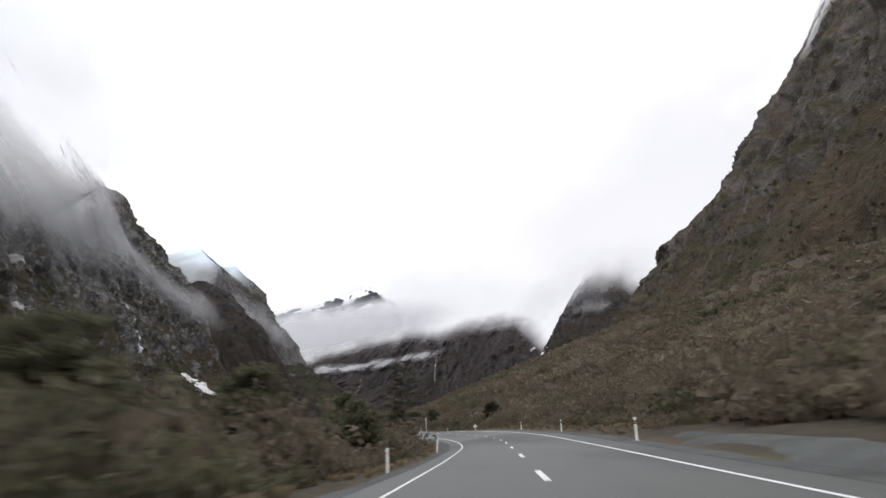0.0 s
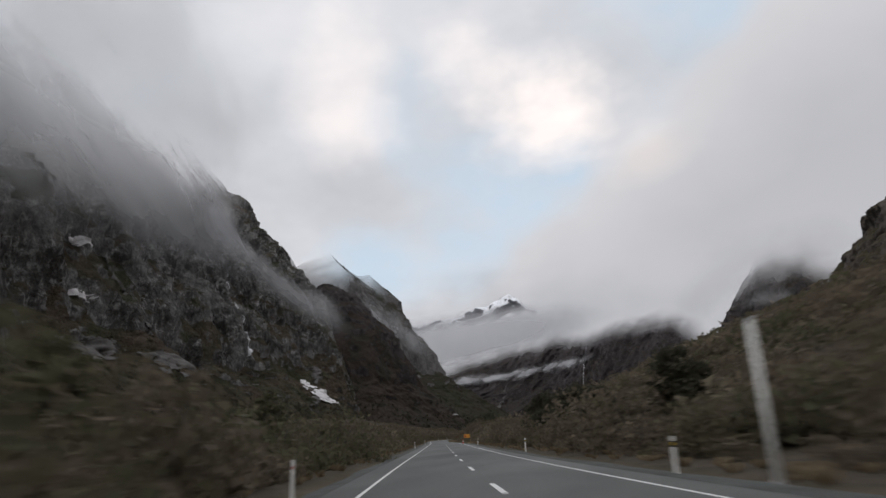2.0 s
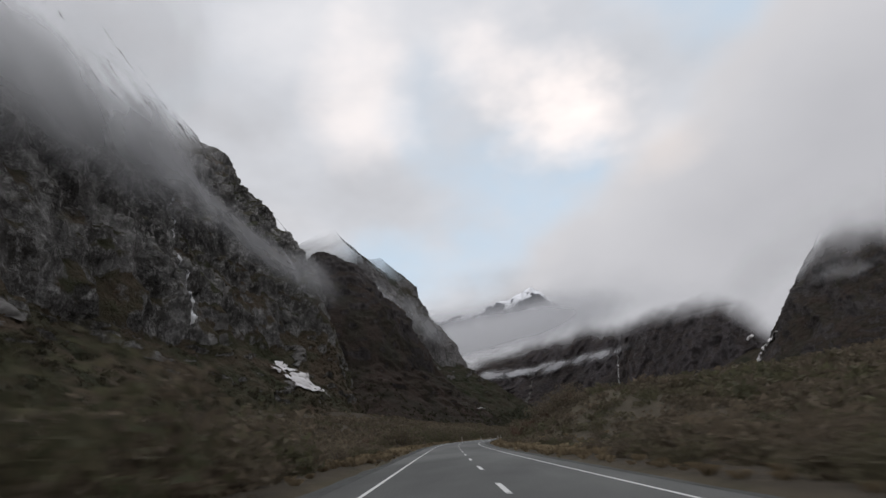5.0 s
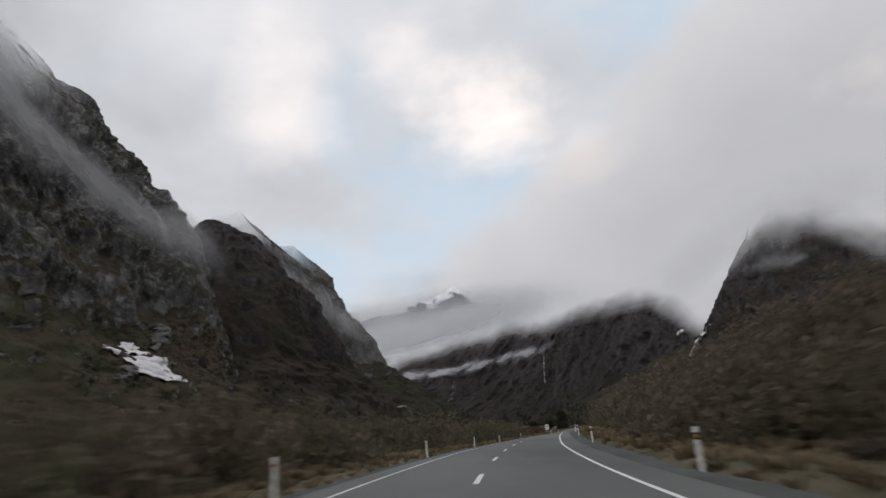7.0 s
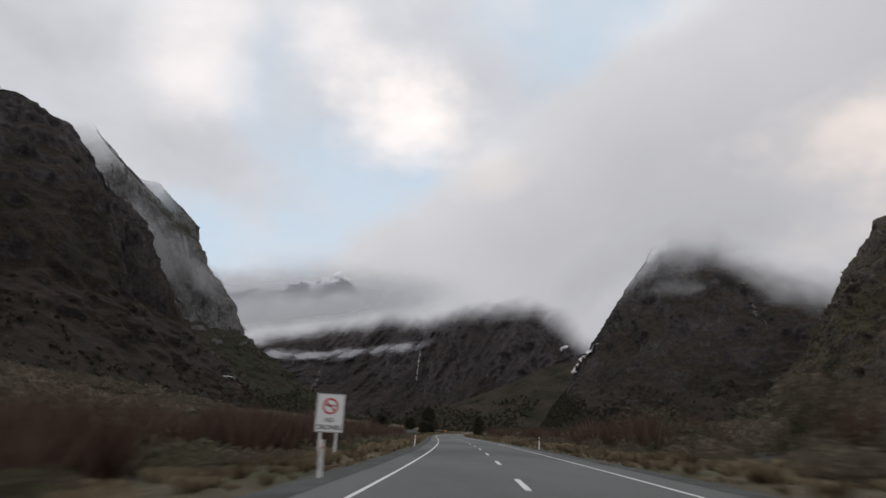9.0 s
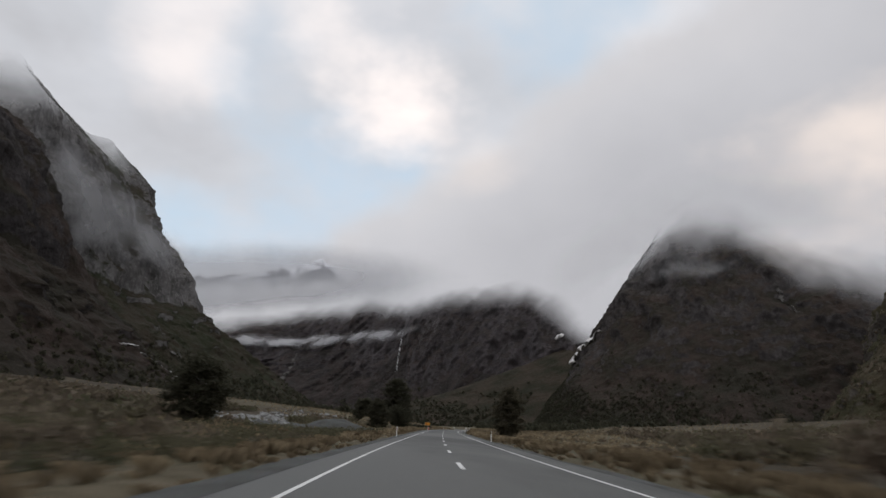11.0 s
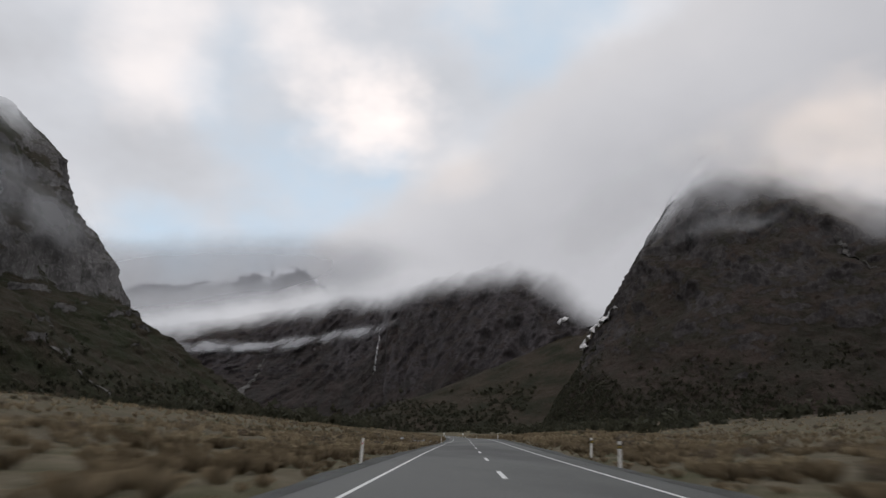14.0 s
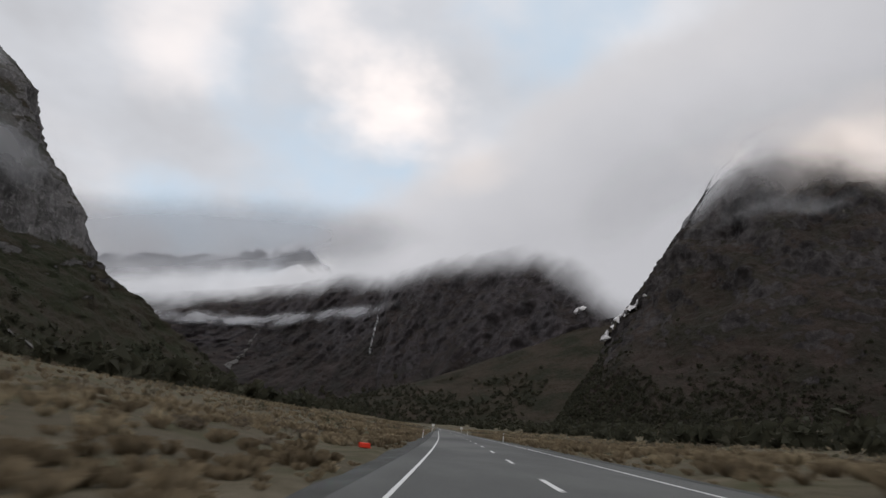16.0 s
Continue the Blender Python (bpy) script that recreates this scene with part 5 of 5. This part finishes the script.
wooded(east_wall, 8000, 0.15, 0.9, 0.01, 1.0, 2.1, 0.4, 96, "brown scrub and small trees up the slope", M_SHRUB, 400)
P, d, s = spots(1500, 1250, 2300, 0, 60, 110, 420)
sow("forest", TUFTS, P, RNG.uniform(3.0, 6.0, len(P)), RNG.uniform(0.1, 0.6, len(P)), M_TREE, "dark forest across the valley's head", "forest")


# single shrubs along the verges
def shrub_thing(size, seed):
    ob = thing("shrub", "rounded brown and olive shrub on the road verge", "shrub", "verge shrubs")
    V, F = shrub_shape(420, 0.1)
    me = mesh_of("foliage", V * size, F, M_SHRUB, False)
    at = me.attributes.new("tint", "FLOAT", "POINT")
    at.data.foreach_set("value", np.full(len(V), seed, np.float32))
    part("foliage", me, None, ob)
    for n in range(5):
        bm = bmesh.new()
        a = n * 1.26
        tube(bm, (0.05 * math.cos(a), 0.05 * math.sin(a), -0.12), (0.5 * size * math.cos(a), 0.5 * size * math.sin(a), 0.75 * size), 0.03 * size, 0.012, 6)
        part("stem", bm, M_BARK, ob)
    return ob


masters = [shrub_thing(s, t) for s, t in ((0.8, 0.2), (1.0, 0.55), (0.65, 0.8), (1.2, 0.35))]
P, d, s = spots(150, -100, 760, 0, 7.4, 1.2, 10)
for n, p in enumerate(P):
    m = pose(p[0], p[1], p[2] + 0.04, 0, 0, float(RNG.uniform(0, 360)))
    if n < len(masters):
        place(masters[n], m)
    else:
        copy_thing(masters[n % len(masters)], scaled(m))


# trees
def tree(name, label, m, height, crown, clusters, per, bare, tint, flat=0.55, lean=0.0, size=0.16, leaves=None):
    """A tapered, bent trunk, limbs to every cluster, and layered sprays of small leaves with gaps between them."""
    ob = thing(name, label, "tree", "", m)
    r = random.Random(int(height * 100 + crown * 10))
    bm = bmesh.new()
    spine = [Vector((lean * max(0.0, z / height) ** 1.5 * height + 0.12 * math.sin(z * 0.9), 0.1 * math.cos(z * 0.7), z)) for z in np.linspace(-0.4, height * 0.93, 9)]
    for n in range(8):
        tube(bm, spine[n], spine[n + 1], 0.032 * height * (1 - n / 9.5), 0.032 * height * (1 - (n + 1) / 9.5), 9)
    part("trunk", bm, M_BARK, ob, smooth_shade=True)
    C = []
    for n in range(clusters):
        f = bare + (1 - bare) * (n + 0.5) / clusters
        a = n * 2.4 + r.uniform(-0.4, 0.4)
        g = (f - bare) / (1 - bare)
        reach = crown * math.sqrt(max(0.05, 1 - (2 * g - 0.85) ** 2 * 0.8)) * r.uniform(0.45, 1.0)
        at = spine[min(8, int(f * 8.4))].lerp(spine[min(8, int(f * 8.4) + 1)], 0.5)
        tip = Vector((at.x + reach * math.cos(a), at.y + reach * math.sin(a), f * height + r.uniform(-0.3, 0.4)))
        mid = at.lerp(tip, 0.5) + Vector((0, 0, 0.12 * reach))
        bm = bmesh.new()
        tube(bm, at - Vector((0, 0, 0.35 * reach)) * 0.5, mid, 0.012 * height * (1 - 0.6 * f), 0.007 * height, 6)
        tube(bm, mid, tip, 0.007 * height, 0.015, 5)
        part("limb", bm, M_BARK, ob)
        C.append((tip, reach))
        if reach > crown * 0.6:
            C.append((mid, reach * 0.8))
    pts = []
    for tip, reach in C:
        q = RNG.normal(size=(per, 3)) * np.array([0.155, 0.155, 0.155 * (1 - flat)]) * crown * RNG.uniform(0.6, 1.1)
        pts.append(q + np.array(tip))
    V, F = leaf_tris(np.concatenate(pts), size, 0.3)
    me = mesh_of("crown", V, F, leaves or M_TREE, False)
    at = me.attributes.new("tint", "FLOAT", "POINT")
    at.data.foreach_set("value", np.clip(RNG.normal(tint, 0.15, len(V)), 0, 1).astype(np.float32))
    part("crown", me, None, ob)
    return ob


def tree_at(d, y):
    return stand(d, y, random.Random(int(y)).uniform(0, 360))


tree("beech_tree", "large dark mountain beech tree with a rounded layered crown", tree_at(-15.8, 961), 13.2, 4.9, 96, 170, 0.12, 0.5, 0.74, 0.0, 0.19)
tree("beech_tree", "low dark dense beech thicket under the large tree", tree_at(-14.6, 954), 5.6, 4.3, 56, 230, 0.03, 0.4, 0.45)
tree("beech_tree", "dark dense beech tree beyond the tussock", tree_at(-27.0, 975), 7.5, 3.9, 50, 220, 0.08, 0.5, 0.5, 0.0, 0.2)
tree("beech_tree", "dark dense beech tree behind the tussock bank", tree_at(-13.6, 906), 5.8, 2.4, 44, 200, 0.06, 0.6, 0.5, 0.0, 0.15)
tree("beech_tree", "dark bushy beech tree beside the road", tree_at(11.1, 885), 8.0, 2.7, 54, 200, 0.05, 1.0, 0.5)
tree("beech_tree", "dark spreading beech tree at the clearing's edge", tree_at(-24.0, 834), 6.0, 3.2, 44, 180, 0.06, 0.5, 0.5)
tree("beech_tree", "tall thin beech tree with sparse layered sprays", tree_at(-8.9, 8), 11.0, 2.3, 30, 90, 0.2, 0.45, 0.75, 0.05, 0.12)
tree("beech_tree", "tall thin beech tree with sparse layered sprays", tree_at(-10.5, 13), 8.2, 2.0, 24, 90, 0.2, 0.45, 0.75, -0.04, 0.12)
tree("beech_tree", "dark dense young beech tree above the bank", tree_at(12.5, 57), 4.3, 2.0, 40, 160, 0.04, 0.3, 0.4)
for d, y, h in ((-9.5, 20, 5.5), (-10.5, 28, 5.0), (-9.8, 42, 4.6), (-11.5, 52, 5.2), (-12, -5, 4.8), (-10, -30, 4.2), (-11, 70, 4.0), (-13, -18, 6.0), (-12.5, -44, 5.6), (-15, -55, 6.4), (-15.5, 0, 6.5), (-14.5, 36, 6.6), (-10.3, 62, 5.6), (-15, 62, 7.0), (-17, 22, 7.2), (-13.5, 84, 5.2), (-16, 100, 6.0), (-14, 124, 5.0)):
    tree("small_tree", "dark bushy small tree in the roadside scrub", tree_at(d, y), h, h * 0.42, 30, 150, 0.04, 0.12, 0.35, leaves=M_SHRUB)


for d, y, h in ((12, 110, 4.6), (10.6, 121, 4.0), (11.2, 131, 4.8), (10.7, 141, 4.2), (11.6, 152, 5.0), (12.4, 164, 4.4)):
    tree("small_tree", "dark dense small tree on the road bank", tree_at(d, y), h, h * 0.5, 30, 170, 0.03, 0.5, 0.35)


def large_bush(size, tint):
    ob = thing("large_bush", "tall rounded olive bush in the roadside scrub", "bush", "tall roadside bushes")
    V, F = shrub_shape(1200, 0.06, 16, 1.0, 1.15)
    me = mesh_of("foliage", V * size, F, M_SHRUB, False)
    at = me.attributes.new("tint", "FLOAT", "POINT")
    at.data.foreach_set("value", np.clip(tint + 0.12 * RNG.normal(size=len(F)).repeat(3), 0, 1).astype(np.float32))
    part("foliage", me, None, ob)
    for n in range(6):
        bm = bmesh.new()
        a = n * 1.05
        tube(bm, (0.08 * math.cos(a), 0.08 * math.sin(a), -0.3), (0.45 * size * math.cos(a), 0.45 * size * math.sin(a), 0.8 * size), 0.03 * size, 0.015, 6)
        part("stem", bm, M_BARK, ob)
    return ob


bushes = [large_bush(s, t) for s, t in ((4.0, 0.2), (3.5, 0.35), (3.7, 0.5), (2.2, 0.7), (2.6, 0.35), (3.0, 0.5))]
where = [(-(8.8 + 3 * float(RNG.uniform())), y + float(RNG.uniform(-2, 2))) for y in [*range(-62, 8, 7), *range(64, 325, 10), *range(396, 604, 8)]]
where += [(10.2 + 2 * float(RNG.uniform()), y + float(RNG.uniform(-2, 2))) for y in [*range(70, 200, 11), *range(432, 600, 9)]]
where += [(9.0 + 1.2 * float(RNG.uniform()), y + float(RNG.uniform(-2, 2))) for y in range(98, 212, 6)]
where += [(15 + 4 * float(RNG.uniform()), y + float(RNG.uniform(-3, 3))) for y in [*range(-60, -8, 6), *range(425, 720, 12)]]
where += [(10.4 + 3 * float(RNG.uniform()), y + float(RNG.uniform(-2, 2))) for y in range(-38, 66, 5)]
where += [(14 + 9 * float(RNG.uniform()), y + float(RNG.uniform(-2, 2))) for y in [*range(-20, 200, 7), *range(405, 520, 6)]]
where += [(9.6 + 1.6 * float(RNG.uniform()), y + float(RNG.uniform(-2, 2))) for y in range(436, 600, 7)]
for n, (d, y) in enumerate(where):
    m = stand(d, y, float(RNG.uniform(0, 360)))
    if n < len(bushes):
        place(bushes[n], m)
    else:
        copy_thing(bushes[int(RNG.integers(0, 3) if d < 0 and y > 55 else RNG.integers(2, 6))], scaled(m))


# boulders and a gravel heap at the clearing
k = Mat("grey_boulder", rough=0.85)
k.colour(k.mix(k.ramp(k.noise(1.6, 5, 0.65), [(0.35, 0), (0.65, 1)]), (0.11, 0.11, 0.108), (0.28, 0.28, 0.272)))
k.bump(k.noise(4, 5, 0.6), 0.06)
M_STONE = k.m


def boulder_mesh(seed):
    bm = bmesh.new()
    bmesh.ops.create_icosphere(bm, subdivisions=2, radius=1)
    o = Vector((seed * 3.1, seed, 0))
    for v in bm.verts:
        v.co *= 1 + 0.35 * noise.noise(v.co * 1.1 + o) + 0.12 * noise.noise(v.co * 3 + o)
        v.co.z *= 0.85
    me = bpy.data.meshes.new("boulder")
    bm.to_mesh(me)
    bm.free()
    me.materials.append(M_STONE)
    return me


stones = [boulder_mesh(n) for n in range(6)]
for n in range(320):
    y = float(RNG.uniform(885, 1040))
    d = float(-41 - 0.07 * (y - 900) + RNG.normal(0, 6))
    if n > 240:
        y, d = float(RNG.uniform(1124, 1154)), float(-RNG.uniform(6, 13.5))
    x = float(road_x(y)) + d
    s = (0.22 + 0.75 * float(RNG.uniform()) ** 2) * (0.5 if n > 240 else 1)
    ob = new("boulder", stones[n % 6])
    tagged(ob, "grey weathered boulder on the gravel" if n <= 240 else "grey stone lying among the tussock", "boulder", "boulders")
    ob.matrix_basis = pose(U * x, U * y, U * (float(land(x, y)) + 0.22 * s), 0, 0, float(RNG.uniform(0, 360))) @ Matrix.Diagonal((U * s * 1.3, U * s, U * s, 1))
Y, X = np.meshgrid(np.linspace(-1, 1, 40), np.linspace(-1, 1, 40), indexing="ij")
h = np.clip(1 - np.sqrt(X**2 + Y**2), 0, 1) ** 0.8 * 2.3 * (1 + 0.25 * fbm(np.stack([X * 4, Y * 4, 0 * X], -1).reshape(-1, 3), 3, 71).reshape(X.shape))
px, py = float(road_x(876)) - 17 + X * 6.5, 876 + Y * 5.0
heap = setting("gravel_heap", mesh_of("gravel_heap", np.stack([px, py, land(px, py) + 0.05 + h], -1).reshape(-1, 3), grid_faces(40, 40)[:, ::-1], M_GRAVEL), "dark heap of road gravel in the clearing", "gravel heap", "stuff")

# a tan earth mound under tussock, before the large tree
def mound_height(x, y):
    return np.clip(1 - (np.abs(x) ** 2.6 + np.abs(y) ** 2.0), 0, 1) ** 0.6 * 2.4 * (1 + 0.18 * fbm(np.stack([x * 3, y * 3, 0 * x], -1).reshape(-1, 3), 3, 73).reshape(x.shape))


px, py = float(road_x(927)) - 16.5 + X * 4.2, 927 + Y * 4.0
setting("earth_mound", mesh_of("earth_mound", np.stack([px, py, land(px, py) - 0.12 + mound_height(X, Y)], -1).reshape(-1, 3), grid_faces(40, 40)[:, ::-1], M_GROUND), "low tan earth mound grown over with dry tussock", "mound", "stuff")
q = RNG.uniform(-0.95, 0.95, (90, 2))
q = q[(q**2).sum(1) < 0.9]
px, py = float(road_x(927)) - 16.5 + q[:, 0] * 4.2, 927 + q[:, 1] * 4.0
P = np.stack([px, py, land(px, py) - 0.15 + mound_height(q[:, 0], q[:, 1])], -1)
sow("tussock_grass", TUSSOCKS_FAR, P, RNG.uniform(0.5, 1.0, len(P)), RNG.uniform(0.3, 0.9, len(P)), M_GRASS, "straw-coloured tussock grass on the mound", "grass")

# ---- low cloud ----
def cloud_material(name, scale, detail, grain, stretch=(1, 1, 1.6), most=0.2, tone=(0.84, 0.835, 0.85)):
    m = bpy.data.materials.new(name)
    m.use_nodes = True
    nt = m.node_tree
    nt.nodes.clear()
    N, L = nt.nodes.new, nt.links.new
    out, mix, clear, body = N("ShaderNodeOutputMaterial"), N("ShaderNodeMixShader"), N("ShaderNodeBsdfTransparent"), N("ShaderNodeMixShader")
    dif, tra = N("ShaderNodeBsdfDiffuse"), N("ShaderNodeBsdfTranslucent")
    for b in (dif, tra):
        b.inputs[0].default_value = (*tone, 1)
    body.inputs[0].default_value = 0.6
    L(dif.outputs[0], body.inputs[1])
    L(tra.outputs[0], body.inputs[2])
    at, tc, mp, no = N("ShaderNodeAttribute"), N("ShaderNodeTexCoord"), N("ShaderNodeMapping"), N("ShaderNodeTexNoise")
    at.attribute_name = "thick"
    mp.inputs["Scale"].default_value = stretch
    no.inputs["Scale"].default_value, no.inputs["Detail"].default_value, no.inputs["Roughness"].default_value = scale, detail, 0.5
    no.inputs["Distortion"].default_value = 0.0
    L(tc.outputs["Object"], mp.inputs[0])
    L(mp.outputs[0], no.inputs["Vector"])
    k = N("ShaderNodeMath")
    k.operation = "MULTIPLY_ADD"
    k.inputs[1].default_value, k.inputs[2].default_value = grain, -0.5 * grain
    L(no.outputs[0], k.inputs[0])
    s = N("ShaderNodeMath")
    L(k.outputs[0], s.inputs[0])
    L(at.outputs["Fac"], s.inputs[1])
    f = N("ShaderNodeMapRange")
    f.interpolation_type = "SMOOTHSTEP"
    f.inputs["From Min"].default_value, f.inputs["From Max"].default_value = 0.0, 1.0
    f.inputs["To Max"].default_value = most
    L(s.outputs[0], f.inputs["Value"])
    g = N("ShaderNodeMath")
    g.operation = "MULTIPLY"
    L(f.outputs[0], g.inputs[0])
    e = N("ShaderNodeMath")
    e.operation = "MULTIPLY"
    e.use_clamp = True
    e.inputs[1].default_value = 3.0
    L(at.outputs["Fac"], e.inputs[0])
    L(e.outputs[0], g.inputs[1])
    L(g.outputs[0], mix.inputs[0])
    L(clear.outputs[0], mix.inputs[1])
    L(body.outputs[0], mix.inputs[2])
    L(mix.outputs[0], out.inputs[0])
    return m


M_CLOUD = cloud_material("low_cloud", 0.0048, 5, 0.9, (1, 1, 1.5))
M_WISP = cloud_material("mist_wisp", 0.011, 5, 2.3, (1, 1, 1.0), 0.4, (0.62, 0.62, 0.63))

M_DIM = cloud_material("far_cloud", 0.0042, 4, 0.8, (1, 1, 1.5), 0.34, (0.64, 0.645, 0.675))
M_BAND = cloud_material("cloud_band", 0.011, 5, 2.4, (1, 1, 2.0), 0.5, (0.86, 0.86, 0.88))


def sheet(name, line, material, soft_low, soft_high, soft_end, top, label, back=0.0, seed=0):
    """A hanging sheet of cloud over the line (x, y, base z, crown z): it thickens above its base and thins at its crown and ends."""
    line = np.array(line, float)
    k = np.arange(len(line))
    n_u, n_v = 16 * len(line), 30
    A, B = np.meshgrid(np.linspace(0, len(line) - 1, n_u), np.linspace(0, 1, n_v), indexing="ij")
    x, y, z0, z1 = (spline(k, line[:, j], A.ravel()) for j in range(4))
    b = B.ravel()
    z0 = z0 + 35 * fbm(np.stack([x / 130, y / 130, 0 * x + seed], -1), 3, 71 + seed)
    P = np.stack([x, y + back, z0 + (z1 - z0) * b], -1)
    P[:, 1] += fbm(P / 170.0 + seed, 2, 77 + seed) * 25
    up, down = P[:, 2] - z0, z1 - P[:, 2]
    run = A.ravel() / (len(line) - 1)
    d = smooth(0, soft_low, up) * smooth(0, soft_high, down) * smooth(0, soft_end, run) * smooth(0, soft_end, 1 - run) * top
    F = grid_faces(n_u, n_v)
    F = F[d[F].max(1) > 0.012]
    me = mesh_of(name, P, F, material)
    at = me.attributes.new("thick", "FLOAT", "POINT")
    at.data.foreach_set("value", d.astype(np.float32))
    return setting(name, me, label, "cloud", "structure")


CLOUDS = "soft grey-white low cloud round the mountain tops"
WISPS = "thin drifting mist in front of the rock"
for n in range(3):
    sheet("cloud_far", [(-1500, 3060, 225, 600), (-1100, 3000, 230, 600), (-800, 2940, 240, 590), (-500, 2850, 255, 590), (-250, 2760, 285, 590), (0, 2660, 320, 580), (250, 2540, 350, 560), (450, 2440, 350, 540)],
          M_DIM, 110, 205, 0.4, 1.3, CLOUDS, 28 * n, 5 + n)
for n in range(2):
    sheet("cloud_west", [(-300, 250, 110, 560), (-345, 460, 130, 580), (-385, 640, 190, 620), (-425, 800, 275, 640), (-450, 900, 320, 640), (-440, 1000, 360, 620)], M_CLOUD, 130, 260, 0.2, 1.1, CLOUDS, 14 * n, 17 + n)
for n in range(2):
    sheet("cloud_east", [(330, 2090, 215, 480), (420, 1980, 240, 500), (520, 1880, 310, 560), (620, 1790, 340, 580), (740, 1690, 300, 560), (900, 1590, 240, 520)], M_CLOUD, 120, 200, 0.3, 1.0, CLOUDS, 20 * n, 27 + n)


def veil(name, surface, u0, u1, low, high, soft, away, top, material):
    """A thin sheet of mist that hangs before a mountain side, between two heights that change along it."""
    A, B = np.meshgrid(np.linspace(u0, u1, 90), np.linspace(0.02, 0.86, 70), indexing="ij")
    P = calm(surface(A, B), 4)
    m = np.cross(np.gradient(P, axis=0), np.gradient(P, axis=1))
    m /= np.linalg.norm(m, axis=-1, keepdims=True) + 1e-9
    out = np.array([-P[45, 35, 0], -400.0, 100.0])
    P = P + np.where((m @ out)[..., None] < 0, -m, m) * away
    run = (A - u0) / (u1 - u0)
    z, lo, hi = P[..., 2], low[0] + (low[1] - low[0]) * run, high[0] + (high[1] - high[0]) * run
    d = smooth(0, soft, z - lo) * smooth(0, soft, hi - z) * smooth(0, 0.25, run) * smooth(0, 0.3, 1 - run) * top
    d = d.ravel()
    F = grid_faces(90, 70)
    me = mesh_of(name, P.reshape(-1, 3), F[d[F].max(1) > 0.012], material)
    at = me.attributes.new("thick", "FLOAT", "POINT")
    at.data.foreach_set("value", d.astype(np.float32))
    return setting(name, me, WISPS, "cloud", "structure")


for away, seed in ((24, 1), (34, 2)):
    veil("mist_west", west_wall, 0.38, 0.77, (215, 125), (370, 265), 75, away, 0.85, M_WISP)
    veil("mist_spur", west_spur, 0.16, 0.58, (140, 180), (440, 430), 130, away, 0.6, M_WISP)
    veil("mist_band", far_wall, 0.02, 0.62, (244, 260), (336, 328), 42, away, 0.58, M_BAND)
for away in (20, 32):
    veil("mist_west", west_wall, 0.15, 0.6, (60, 200), (330, 400), 130, away, 1.1, M_WISP)
veil("mist_peak", east_peak, 0.4, 0.8, (250, 220), (420, 400), 100, 24, 0.4, M_WISP)
